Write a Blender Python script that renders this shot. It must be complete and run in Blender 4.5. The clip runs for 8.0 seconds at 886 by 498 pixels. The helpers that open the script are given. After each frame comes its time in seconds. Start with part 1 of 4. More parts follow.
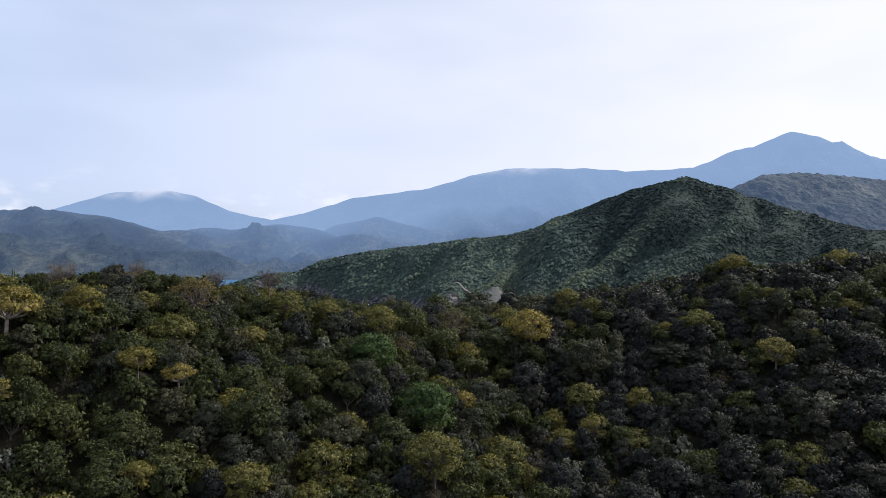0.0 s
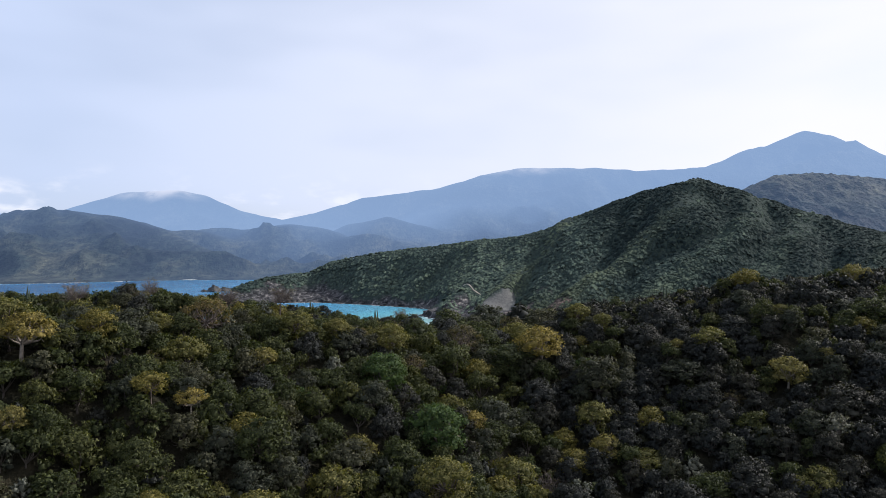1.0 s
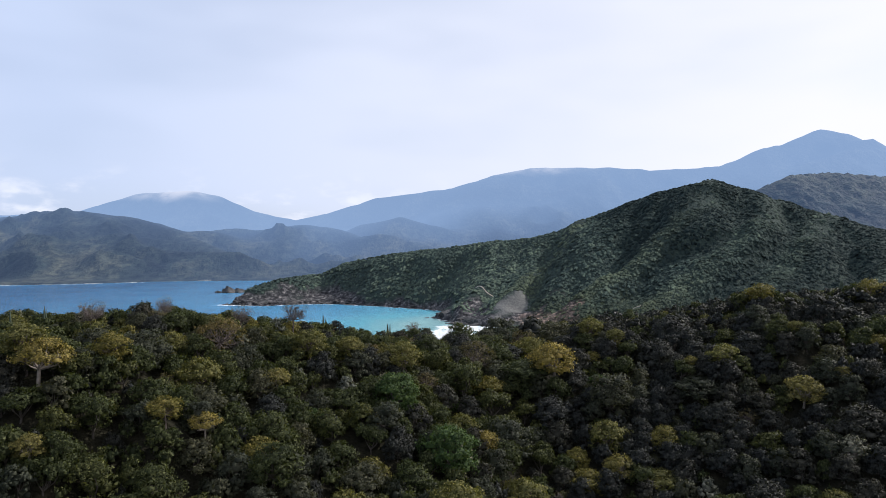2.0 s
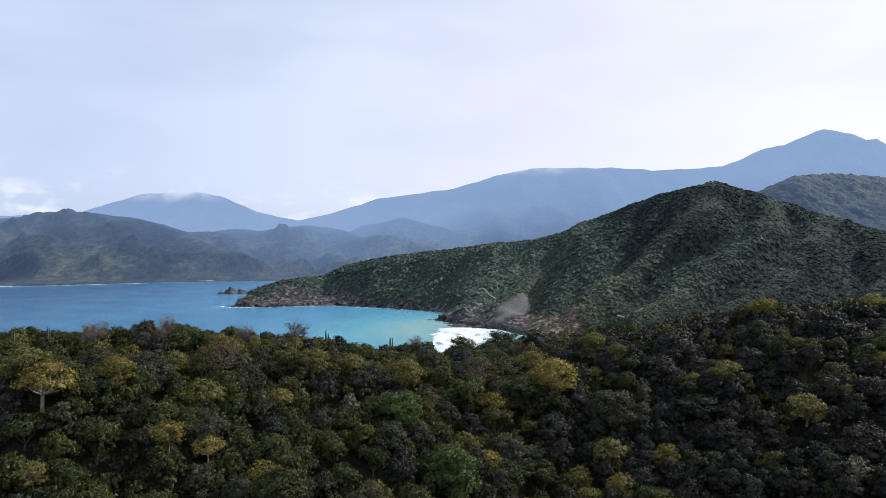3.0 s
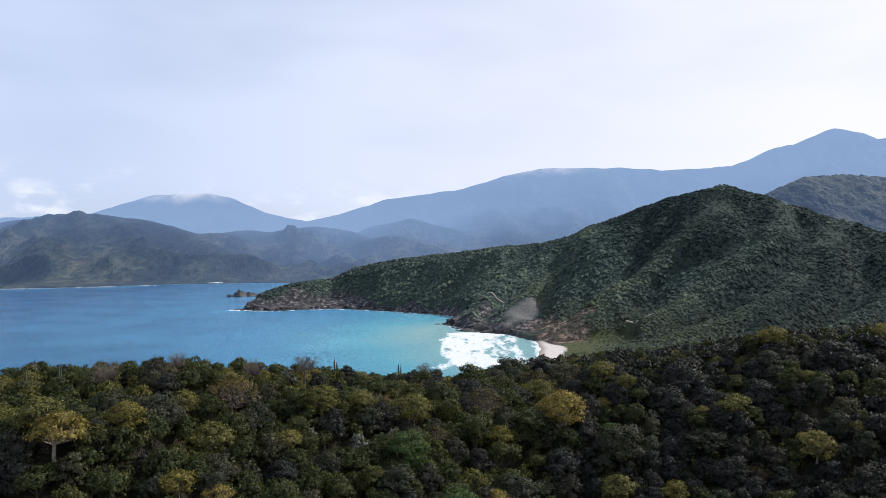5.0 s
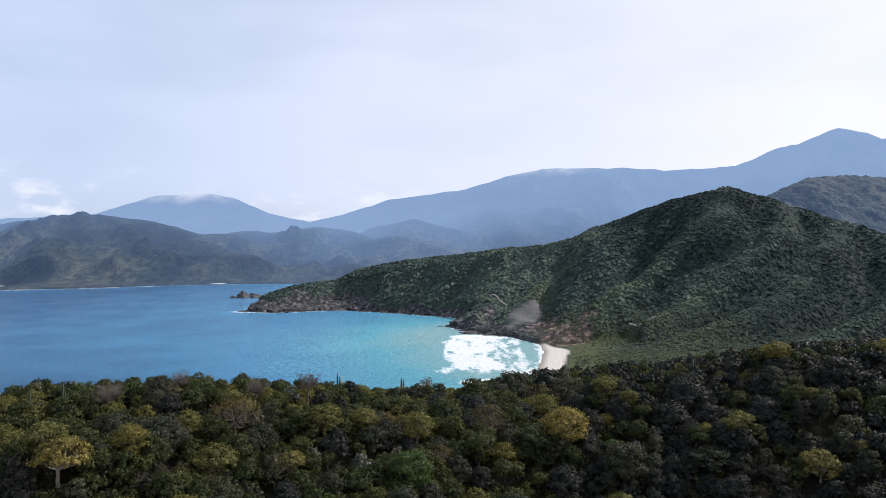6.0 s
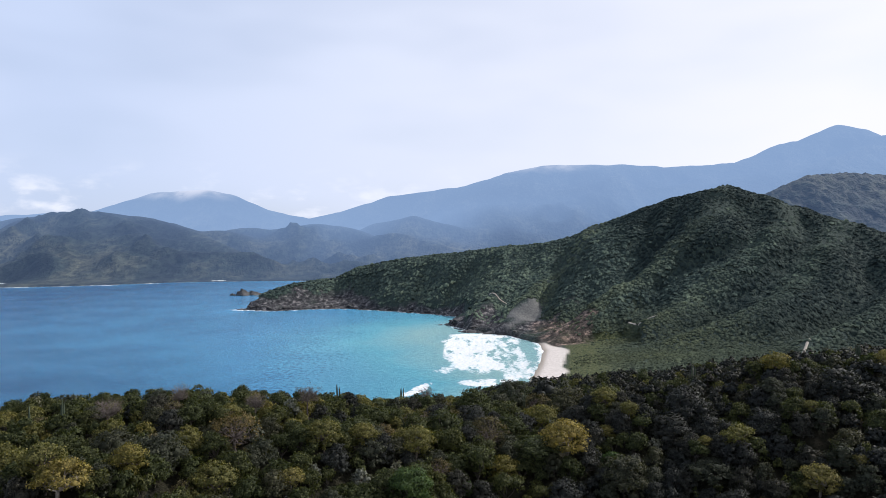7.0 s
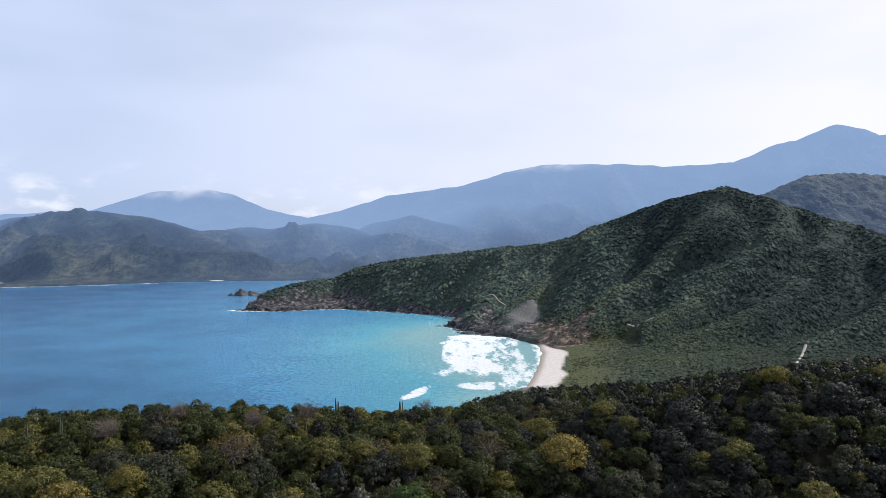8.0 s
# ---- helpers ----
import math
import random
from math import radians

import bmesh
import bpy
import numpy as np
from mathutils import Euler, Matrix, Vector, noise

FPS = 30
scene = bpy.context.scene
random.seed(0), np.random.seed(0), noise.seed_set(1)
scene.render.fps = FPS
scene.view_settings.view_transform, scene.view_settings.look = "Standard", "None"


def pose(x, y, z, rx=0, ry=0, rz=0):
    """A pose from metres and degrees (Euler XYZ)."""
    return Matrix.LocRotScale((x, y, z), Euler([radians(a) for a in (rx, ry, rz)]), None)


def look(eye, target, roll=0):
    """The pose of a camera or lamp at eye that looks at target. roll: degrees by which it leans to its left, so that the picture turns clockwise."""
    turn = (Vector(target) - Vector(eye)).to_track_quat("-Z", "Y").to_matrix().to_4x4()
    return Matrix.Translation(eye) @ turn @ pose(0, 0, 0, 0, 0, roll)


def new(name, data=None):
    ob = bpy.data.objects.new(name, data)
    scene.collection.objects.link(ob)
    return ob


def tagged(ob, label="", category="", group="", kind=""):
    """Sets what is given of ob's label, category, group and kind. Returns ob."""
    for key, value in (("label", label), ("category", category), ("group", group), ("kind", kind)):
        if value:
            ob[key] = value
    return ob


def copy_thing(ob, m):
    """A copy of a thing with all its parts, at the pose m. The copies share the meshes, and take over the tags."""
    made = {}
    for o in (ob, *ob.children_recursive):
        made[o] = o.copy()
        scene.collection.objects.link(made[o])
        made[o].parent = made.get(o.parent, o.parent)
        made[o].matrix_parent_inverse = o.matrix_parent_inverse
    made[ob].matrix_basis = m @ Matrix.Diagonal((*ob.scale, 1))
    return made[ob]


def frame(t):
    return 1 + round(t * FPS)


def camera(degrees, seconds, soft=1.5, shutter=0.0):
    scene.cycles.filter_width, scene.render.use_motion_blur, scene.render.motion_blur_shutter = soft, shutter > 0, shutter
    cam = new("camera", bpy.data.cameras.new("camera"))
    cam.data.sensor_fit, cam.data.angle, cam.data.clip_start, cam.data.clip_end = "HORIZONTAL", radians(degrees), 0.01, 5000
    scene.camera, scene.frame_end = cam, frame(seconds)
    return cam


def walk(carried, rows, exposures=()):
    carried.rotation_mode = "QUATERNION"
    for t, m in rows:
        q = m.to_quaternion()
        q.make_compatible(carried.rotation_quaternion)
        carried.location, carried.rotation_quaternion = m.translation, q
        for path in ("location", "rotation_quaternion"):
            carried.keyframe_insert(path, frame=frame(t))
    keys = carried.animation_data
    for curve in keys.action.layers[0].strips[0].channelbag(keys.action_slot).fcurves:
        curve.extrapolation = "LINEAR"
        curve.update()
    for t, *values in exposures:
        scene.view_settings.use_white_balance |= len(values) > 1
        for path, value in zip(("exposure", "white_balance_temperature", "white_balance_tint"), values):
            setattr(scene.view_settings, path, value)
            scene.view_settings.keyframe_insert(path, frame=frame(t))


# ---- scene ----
cam = camera(65.2, 8.0, soft=0.6)
# seconds, x, y, z, heading, pitch, roll of a camera that climbs straight up beside a wooded hill
PATH = [(0.0, -0.008, 0.179, 74.043, -0.627, 0.39, -0.093),
        (0.5, -0.012, 0.143, 75.587, -0.247, 0.35, -0.116),
        (1.0, -0.073, 0.082, 77.119, 0.213, 0.322, -0.126),
        (1.5, -0.012, 0.03, 78.639, 0.878, 0.301, -0.092),
        (3.0, -0.016, -0.061, 83.098, 1.463, 0.256, -0.041),
        (3.5, 0.055, -0.162, 84.583, 1.636, 0.236, -0.017),
        (4.0, 0.042, -0.141, 86.08, 1.81, 0.219, 0.026),
        (4.5, 0.007, -0.196, 87.538, 1.963, 0.217, 0.051),
        (6.0, 0.04, -0.241, 92.04, 2.38, 0.185, 0.088),
        (6.5, 0.037, -0.22, 93.523, 2.374, 0.129, 0.114),
        (7.0, 0.024, -0.058, 94.964, 2.343, -0.131, 0.098),
        (7.5, -0.001, 0.302, 96.409, 2.259, -0.21, 0.09),
        (8.0, -0.046, 0.182, 97.883, 2.234, -0.233, 0.068)]
walk(cam, [(t, pose(x, y, z, 90 + p, r, yw)) for t, x, y, z, yw, p, r in PATH], exposures=[(0.0, 0.0, 6190, 14), (8.0, -0.02, 6190, 14)])

# ---------------------------------------------------------------- world and sun
SUN_EL, SUN_AZ = 40.0, 62.0        # degrees up, and degrees to the right of straight ahead (+y)


def make_world():
    w = bpy.data.worlds.new("sky")
    w.use_nodes = True
    scene.world = w
    nt = w.node_tree
    nt.nodes.clear()
    N, L = nt.nodes.new, nt.links.new
    out = N("ShaderNodeOutputWorld")
    bg = N("ShaderNodeBackground")
    bg.inputs["Strength"].default_value = 0.12
    sky = N("ShaderNodeTexSky")
    sky.sky_type = "NISHITA"
    sky.sun_disc = False
    sky.sun_elevation, sky.sun_rotation = radians(SUN_EL), radians(SUN_AZ)
    sky.air_density, sky.dust_density, sky.ozone_density = 1.0, 1.5, 1.5
    co = N("ShaderNodeTexCoord")
    sep = N("ShaderNodeSeparateXYZ")
    L(co.outputs["Generated"], sep.inputs[0])
    # stretched, thin high cloud
    mp = N("ShaderNodeMapping")
    mp.inputs["Scale"].default_value = (1.6, 1.6, 5.0)
    L(co.outputs["Generated"], mp.inputs["Vector"])
    n1 = N("ShaderNodeTexNoise")
    n1.inputs["Scale"].default_value = 1.2
    n1.inputs["Detail"].default_value = 3
    n1.inputs["Roughness"].default_value = 0.55
    L(mp.outputs[0], n1.inputs["Vector"])
    r1 = N("ShaderNodeMapRange")
    r1.interpolation_type = "SMOOTHSTEP"
    r1.inputs["From Min"].default_value, r1.inputs["From Max"].default_value = 0.28, 0.66
    r1.inputs["To Min"].default_value, r1.inputs["To Max"].default_value = 0.74, 1.0
    L(n1.outputs["Fac"], r1.inputs["Value"])
    # small cumulus banked low over the mountains
    mp2 = N("ShaderNodeMapping")
    mp2.inputs["Scale"].default_value = (1, 1, 2.4)
    L(co.outputs["Generated"], mp2.inputs["Vector"])
    n2 = N("ShaderNodeTexNoise")
    n2.inputs["Scale"].default_value = 15.0
    n2.inputs["Detail"].default_value = 7
    L(mp2.outputs[0], n2.inputs["Vector"])
    r2 = N("ShaderNodeMapRange")
    r2.interpolation_type = "SMOOTHSTEP"
    r2.inputs["From Min"].default_value, r2.inputs["From Max"].default_value = 0.5, 0.7
    L(n2.outputs["Fac"], r2.inputs["Value"])
    low = N("ShaderNodeMapRange")
    low.interpolation_type = "SMOOTHSTEP"
    low.inputs["From Min"].default_value, low.inputs["From Max"].default_value = 0.125, 0.055
    L(sep.outputs["Z"], low.inputs["Value"])
    mul = N("ShaderNodeMath")
    mul.operation = "MULTIPLY"
    L(r2.outputs[0], mul.inputs[0])
    L(low.outputs[0], mul.inputs[1])
    # the cloud gets whiter towards the sun's side
    side = N("ShaderNodeMapRange")
    side.inputs["From Min"].default_value, side.inputs["From Max"].default_value = -0.5, 0.45
    side.inputs["To Min"].default_value, side.inputs["To Max"].default_value = 0.0, 1.0
    L(sep.outputs["X"], side.inputs["Value"])
    cc = N("ShaderNodeMix")
    cc.data_type = "RGBA"
    cc.inputs["A"].default_value = (5.35, 6.2, 7.75, 1)
    cc.inputs["B"].default_value = (8.3, 8.3, 8.5, 1)
    L(side.outputs[0], cc.inputs["Factor"])
    m1 = N("ShaderNodeMix")
    m1.data_type = "RGBA"
    L(r1.outputs[0], m1.inputs["Factor"])
    L(sky.outputs[0], m1.inputs["A"])
    L(cc.outputs["Result"], m1.inputs["B"])
    m2 = N("ShaderNodeMix")
    m2.data_type = "RGBA"
    L(mul.outputs[0], m2.inputs["Factor"])
    L(m1.outputs["Result"], m2.inputs["A"])
    m2.inputs["B"].default_value = (7.6, 7.9, 8.4, 1)
    L(m2.outputs["Result"], bg.inputs["Color"])
    L(bg.outputs[0], out.inputs[0])


make_world()
sun_data = bpy.data.lights.new("sun", "SUN")
sun_data.energy, sun_data.angle, sun_data.color = 4.8, radians(0.6), (1.0, 0.95, 0.86)
sun = new("sun", sun_data)
_a, _e = radians(SUN_AZ), radians(SUN_EL)
SUN_DIR = Vector((math.sin(_a) * math.cos(_e), math.cos(_a) * math.cos(_e), math.sin(_e)))
sun.matrix_world = look(Vector((0, 0, 300)) + SUN_DIR * 50, (0, 0, 300))


# ---------------------------------------------------------------- materials
def mat(name):
    m = bpy.data.materials.new(name)
    m.use_nodes = True
    nt = m.node_tree
    nt.nodes.clear()
    return m, nt.nodes.new, nt.links.new


def noise_node(N, L, scale, detail=4.0, vec=None, rough=0.55):
    n = N("ShaderNodeTexNoise")
    n.inputs["Scale"].default_value, n.inputs["Detail"].default_value = scale, detail
    n.inputs["Roughness"].default_value = rough
    if vec is not None:
        L(vec, n.inputs["Vector"])
    return n


def ramp(N, L, fac, stops):
    r = N("ShaderNodeValToRGB")
    el = r.color_ramp.elements
    while len(el) < len(stops):
        el.new(0.5)
    for e, (p, c) in zip(el, stops):
        e.position, e.color = p, (*c, 1)
    L(fac, r.inputs[0])
    return r.outputs[0]


def mix_rgb(N, L, fac, a, b, blend="MIX"):
    m = N("ShaderNodeMix")
    m.data_type, m.blend_type = "RGBA", blend
    for sock, v in (("Factor", fac), ("A", a), ("B", b)):
        if isinstance(v, bpy.types.NodeSocket):
            L(v, m.inputs[sock])
        else:
            m.inputs[sock].default_value = v if sock == "Factor" else (*v, 1)
    return m.outputs["Result"]


def remap(N, L, value, a, b, c=0.0, d=1.0):
    r = N("ShaderNodeMapRange")
    r.interpolation_type = "SMOOTHSTEP"
    for k, v in zip(("From Min", "From Max", "To Min", "To Max"), (a, b, c, d)):
        r.inputs[k].default_value = v
    L(value, r.inputs["Value"])
    return r.outputs[0]


def times(N, L, a, b, op="MULTIPLY"):
    m = N("ShaderNodeMath")
    m.operation, m.use_clamp = op, True
    for k, v in enumerate((a, b)):
        if isinstance(v, bpy.types.NodeSocket):
            L(v, m.inputs[k])
        else:
            m.inputs[k].default_value = v
    return m.outputs[0]


def leaf_material(name, dark, mid, light, translucent=0.3, tree_spread=0.5):
    """Leaves: colour varies from tree to tree and from leaf to leaf; some light shines through."""
    m, N, L = mat(name)
    out = N("ShaderNodeOutputMaterial")
    geo, info = N("ShaderNodeNewGeometry"), N("ShaderNodeObjectInfo")
    leaf = ramp(N, L, geo.outputs["Random Per Island"], ((0.0, dark), (0.55, mid), (1.0, light)))
    tint = N("ShaderNodeAttribute")
    tint.attribute_name = "tint"
    each = N("ShaderNodeMath")
    each.operation = "FRACT"
    both = N("ShaderNodeMath")
    L(info.outputs["Random"], both.inputs[0])
    L(tint.outputs["Fac"], both.inputs[1])
    L(both.outputs[0], each.inputs[0])
    tree = ramp(N, L, each.outputs[0], ((0.0, (0.62, 0.68, 0.6)), (0.35, (0.85, 0.9, 0.9)), (0.7, (1.05, 1.0, 0.85)), (1.0, (1.35, 1.15, 0.75))))
    col = mix_rgb(N, L, tree_spread, leaf, mix_rgb(N, L, 1.0, leaf, tree, "MULTIPLY"))
    p = N("ShaderNodeBsdfPrincipled")
    p.inputs["Roughness"].default_value = 0.6
    p.inputs["Specular IOR Level"].default_value = 0.1
    L(col, p.inputs["Base Color"])
    t = N("ShaderNodeBsdfTranslucent")
    L(mix_rgb(N, L, 1.0, col, (1.25, 1.3, 0.5), "MULTIPLY"), t.inputs["Color"])
    mx = N("ShaderNodeMixShader")
    mx.inputs[0].default_value = translucent
    L(p.outputs[0], mx.inputs[1])
    L(t.outputs[0], mx.inputs[2])
    L(mx.outputs[0], out.inputs[0])
    return m


def bark_material(name, a, b):
    m, N, L = mat(name)
    out, p, co = N("ShaderNodeOutputMaterial"), N("ShaderNodeBsdfPrincipled"), N("ShaderNodeTexCoord")
    n = noise_node(N, L, 6.0, 5, co.outputs["Object"])
    L(ramp(N, L, n.outputs["Fac"], ((0.3, a), (0.7, b))), p.inputs["Base Color"])
    p.inputs["Roughness"].default_value = 0.85
    bp = N("ShaderNodeBump")
    bp.inputs["Strength"].default_value = 0.5
    L(n.outputs["Fac"], bp.inputs["Height"])
    L(bp.outputs[0], p.inputs["Normal"])
    L(p.outputs[0], out.inputs[0])
    return m


def canopy_material(name, dark, mid, light):
    """Crowns seen from afar: one tint a crown, leafy mottling on it."""
    m, N, L = mat(name)
    out, p, geo, co = N("ShaderNodeOutputMaterial"), N("ShaderNodeBsdfPrincipled"), N("ShaderNodeNewGeometry"), N("ShaderNodeTexCoord")
    tint = N("ShaderNodeAttribute")
    tint.attribute_name = "tint"
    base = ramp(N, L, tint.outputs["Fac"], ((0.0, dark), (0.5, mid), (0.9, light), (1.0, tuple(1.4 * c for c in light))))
    dry = N("ShaderNodeAttribute")
    dry.attribute_name = "olive"
    base = mix_rgb(N, L, dry.outputs["Fac"], base, (0.046, 0.055, 0.034))
    base = mix_rgb(N, L, 1.0, base, ramp(N, L, geo.outputs["Random Per Island"], ((0.0, (0.8, 0.82, 0.85)), (1.0, (1.18, 1.16, 1.1)))), "MULTIPLY")
    n = noise_node(N, L, 0.9, 4, co.outputs["Object"])
    col = mix_rgb(N, L, 1.0, base, ramp(N, L, n.outputs["Fac"], ((0.3, (0.68, 0.71, 0.73)), (0.7, (1.26, 1.24, 1.17)))), "MULTIPLY")
    L(col, p.inputs["Base Color"])
    p.inputs["Roughness"].default_value = 0.8
    p.inputs["Specular IOR Level"].default_value = 0.015
    bp = N("ShaderNodeBump")
    bp.inputs["Strength"].default_value, bp.inputs["Distance"].default_value = 0.5, 1.0
    L(n.outputs["Fac"], bp.inputs["Height"])
    L(bp.outputs[0], p.inputs["Normal"])
    L(p.outputs[0], out.inputs[0])
    return m


def ground_material():
    m, N, L = mat("ground_soil")
    out, p, co = N("ShaderNodeOutputMaterial"), N("ShaderNodeBsdfPrincipled"), N("ShaderNodeTexCoord")
    pos = co.outputs["Object"]
    big, fine = noise_node(N, L, 0.035, 5, pos), noise_node(N, L, 0.5, 6, pos)
    floor_col = ramp(N, L, fine.outputs["Fac"], ((0.3, (0.011, 0.011, 0.008)), (0.55, (0.022, 0.021, 0.013)), (0.75, (0.042, 0.036, 0.023))))

    def attr(name):
        a = N("ShaderNodeAttribute")
        a.attribute_name = name
        return a.outputs["Fac"]
    bush = ramp(N, L, fine.outputs["Fac"], ((0.3, (0.022, 0.033, 0.03)), (0.55, (0.035, 0.05, 0.042)), (0.75, (0.054, 0.071, 0.053))))
    floor_col = mix_rgb(N, L, attr("bush"), floor_col, bush)
    grass = ramp(N, L, fine.outputs["Fac"], ((0.3, (0.036, 0.047, 0.02)), (0.55, (0.07, 0.08, 0.032)), (0.8, (0.14, 0.13, 0.07))))
    col = mix_rgb(N, L, attr("grass"), floor_col, grass)
    rock = ramp(N, L, noise_node(N, L, 0.17, 8, pos, 0.7).outputs["Fac"],
                ((0.38, (0.016, 0.016, 0.018)), (0.5, (0.048, 0.048, 0.052)), (0.58, (0.13, 0.125, 0.126)), (0.7, (0.4, 0.35, 0.31))))
    rock = mix_rgb(N, L, attr("red"), rock, mix_rgb(N, L, 1.0, rock, (1.7, 1.3, 1.08), "MULTIPLY"))
    rockf = times(N, L, attr("rock"), remap(N, L, big.outputs["Fac"], 0.25, 0.5, 0.5, 1.0))
    col = mix_rgb(N, L, rockf, col, rock)
    scree = ramp(N, L, fine.outputs["Fac"], ((0.3, (0.085, 0.085, 0.083)), (0.7, (0.17, 0.165, 0.155))))
    col = mix_rgb(N, L, attr("scree"), col, scree)
    sand = ramp(N, L, fine.outputs["Fac"], ((0.25, (0.4, 0.36, 0.325)), (0.7, (0.55, 0.505, 0.465))))
    sand = mix_rgb(N, L, attr("wet"), sand, (0.22, 0.19, 0.155))
    col = mix_rgb(N, L, attr("sand"), col, sand)
    L(col, p.inputs["Base Color"])
    p.inputs["Roughness"].default_value = 0.9
    p.inputs["Specular IOR Level"].default_value = 0.08
    # blue sheen on the bush, a stand-in for haze
    L(times(N, L, times(N, L, attr("bush"), attr("rock"), "SUBTRACT"), 0.02), p.inputs["Sheen Weight"])
    p.inputs["Sheen Tint"].default_value = (0.55, 0.75, 1.0, 1)
    bp = N("ShaderNodeBump")
    bp.inputs["Strength"].default_value, bp.inputs["Distance"].default_value = 0.8, 1.5
    crag = N("ShaderNodeMath")
    crag.operation = "MULTIPLY_ADD"
    L(noise_node(N, L, 0.14, 7, pos, 0.7).outputs["Fac"], crag.inputs[0])
    L(times(N, L, attr("rock"), 1.0), crag.inputs[1])
    L(fine.outputs["Fac"], crag.inputs[2])
    crag2 = N("ShaderNodeMath")
    crag2.operation = "MULTIPLY"
    L(crag.outputs[0], crag2.inputs[0])
    L(remap(N, L, times(N, L, attr("sand"), attr("scree"), "ADD"), 0.0, 1.0, 2.5, 0.3), crag2.inputs[1])
    L(crag2.outputs[0], bp.inputs["Height"])
    L(bp.outputs[0], p.inputs["Normal"])
    L(p.outputs[0], out.inputs[0])
    return m


def rock_material(name, tint=(1, 1, 1)):
    m, N, L = mat(name)
    out, p, co = N("ShaderNodeOutputMaterial"), N("ShaderNodeBsdfPrincipled"), N("ShaderNodeTexCoord")
    n = noise_node(N, L, 0.35, 8, co.outputs["Object"], 0.65)
    c = ramp(N, L, n.outputs["Fac"], ((0.35, (0.016, 0.016, 0.017)), (0.55, (0.05, 0.049, 0.048)), (0.75, (0.17, 0.16, 0.145))))
    L(mix_rgb(N, L, 1.0, c, tint, "MULTIPLY"), p.inputs["Base Color"])
    p.inputs["Roughness"].default_value = 0.8
    bp = N("ShaderNodeBump")
    bp.inputs["Strength"].default_value, bp.inputs["Distance"].default_value = 1.0, 1.0
    L(n.outputs["Fac"], bp.inputs["Height"])
    L(bp.outputs[0], p.inputs["Normal"])
    L(p.outputs[0], out.inputs[0])
    return m


def backdrop_material():
    """Far mountains: wooded slopes, the haze of kilometres mixed in as a blue glow."""
    m, N, L = mat("far_mountain")
    out, p, co = N("ShaderNodeOutputMaterial"), N("ShaderNodeBsdfPrincipled"), N("ShaderNodeTexCoord")
    pos = co.outputs["Object"]
    mp = N("ShaderNodeMapping")
    mp.inputs["Scale"].default_value = (1, 0.4, 1)
    L(pos, mp.inputs["Vector"])
    n, fine = noise_node(N, L, 0.006, 6, mp.outputs[0], 0.6), noise_node(N, L, 0.055, 4, mp.outputs[0], 0.7)
    c = ramp(N, L, n.outputs["Fac"], ((0.36, (0.006, 0.01, 0.011)), (0.5, (0.018, 0.026, 0.024)), (0.66, (0.06, 0.064, 0.048))))
    c = mix_rgb(N, L, 1.0, c, ramp(N, L, fine.outputs["Fac"], ((0.38, (0.42, 0.45, 0.48)), (0.62, (1.7, 1.65, 1.5)))), "MULTIPLY")
    L(c, p.inputs["Base Color"])
    p.inputs["Roughness"].default_value = 0.8
    p.inputs["Specular IOR Level"].default_value = 0.1
    bp = N("ShaderNodeBump")
    bp.inputs["Strength"].default_value, bp.inputs["Distance"].default_value = 1.0, 18.0
    L(fine.outputs["Fac"], bp.inputs["Height"])
    L(bp.outputs[0], p.inputs["Normal"])
    # haze painted as emission, its share set for each vertex
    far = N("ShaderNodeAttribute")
    far.attribute_name = "haze_glow"
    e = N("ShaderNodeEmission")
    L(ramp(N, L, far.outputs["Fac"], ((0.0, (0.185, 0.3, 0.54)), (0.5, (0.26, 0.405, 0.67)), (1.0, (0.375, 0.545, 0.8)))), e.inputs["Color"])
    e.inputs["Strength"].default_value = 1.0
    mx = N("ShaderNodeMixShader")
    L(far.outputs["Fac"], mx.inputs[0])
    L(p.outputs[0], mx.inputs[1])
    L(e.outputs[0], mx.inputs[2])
    # cloud on the summits, laid over the slopes as a white glow
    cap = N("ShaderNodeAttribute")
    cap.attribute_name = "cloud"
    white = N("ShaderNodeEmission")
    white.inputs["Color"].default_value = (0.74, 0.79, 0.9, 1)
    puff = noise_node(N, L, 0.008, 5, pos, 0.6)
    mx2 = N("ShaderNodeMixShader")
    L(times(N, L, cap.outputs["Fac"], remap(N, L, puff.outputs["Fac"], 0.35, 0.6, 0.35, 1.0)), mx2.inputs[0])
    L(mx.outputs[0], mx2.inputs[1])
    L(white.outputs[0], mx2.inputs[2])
    L(mx2.outputs[0], out.inputs[0])
    return m


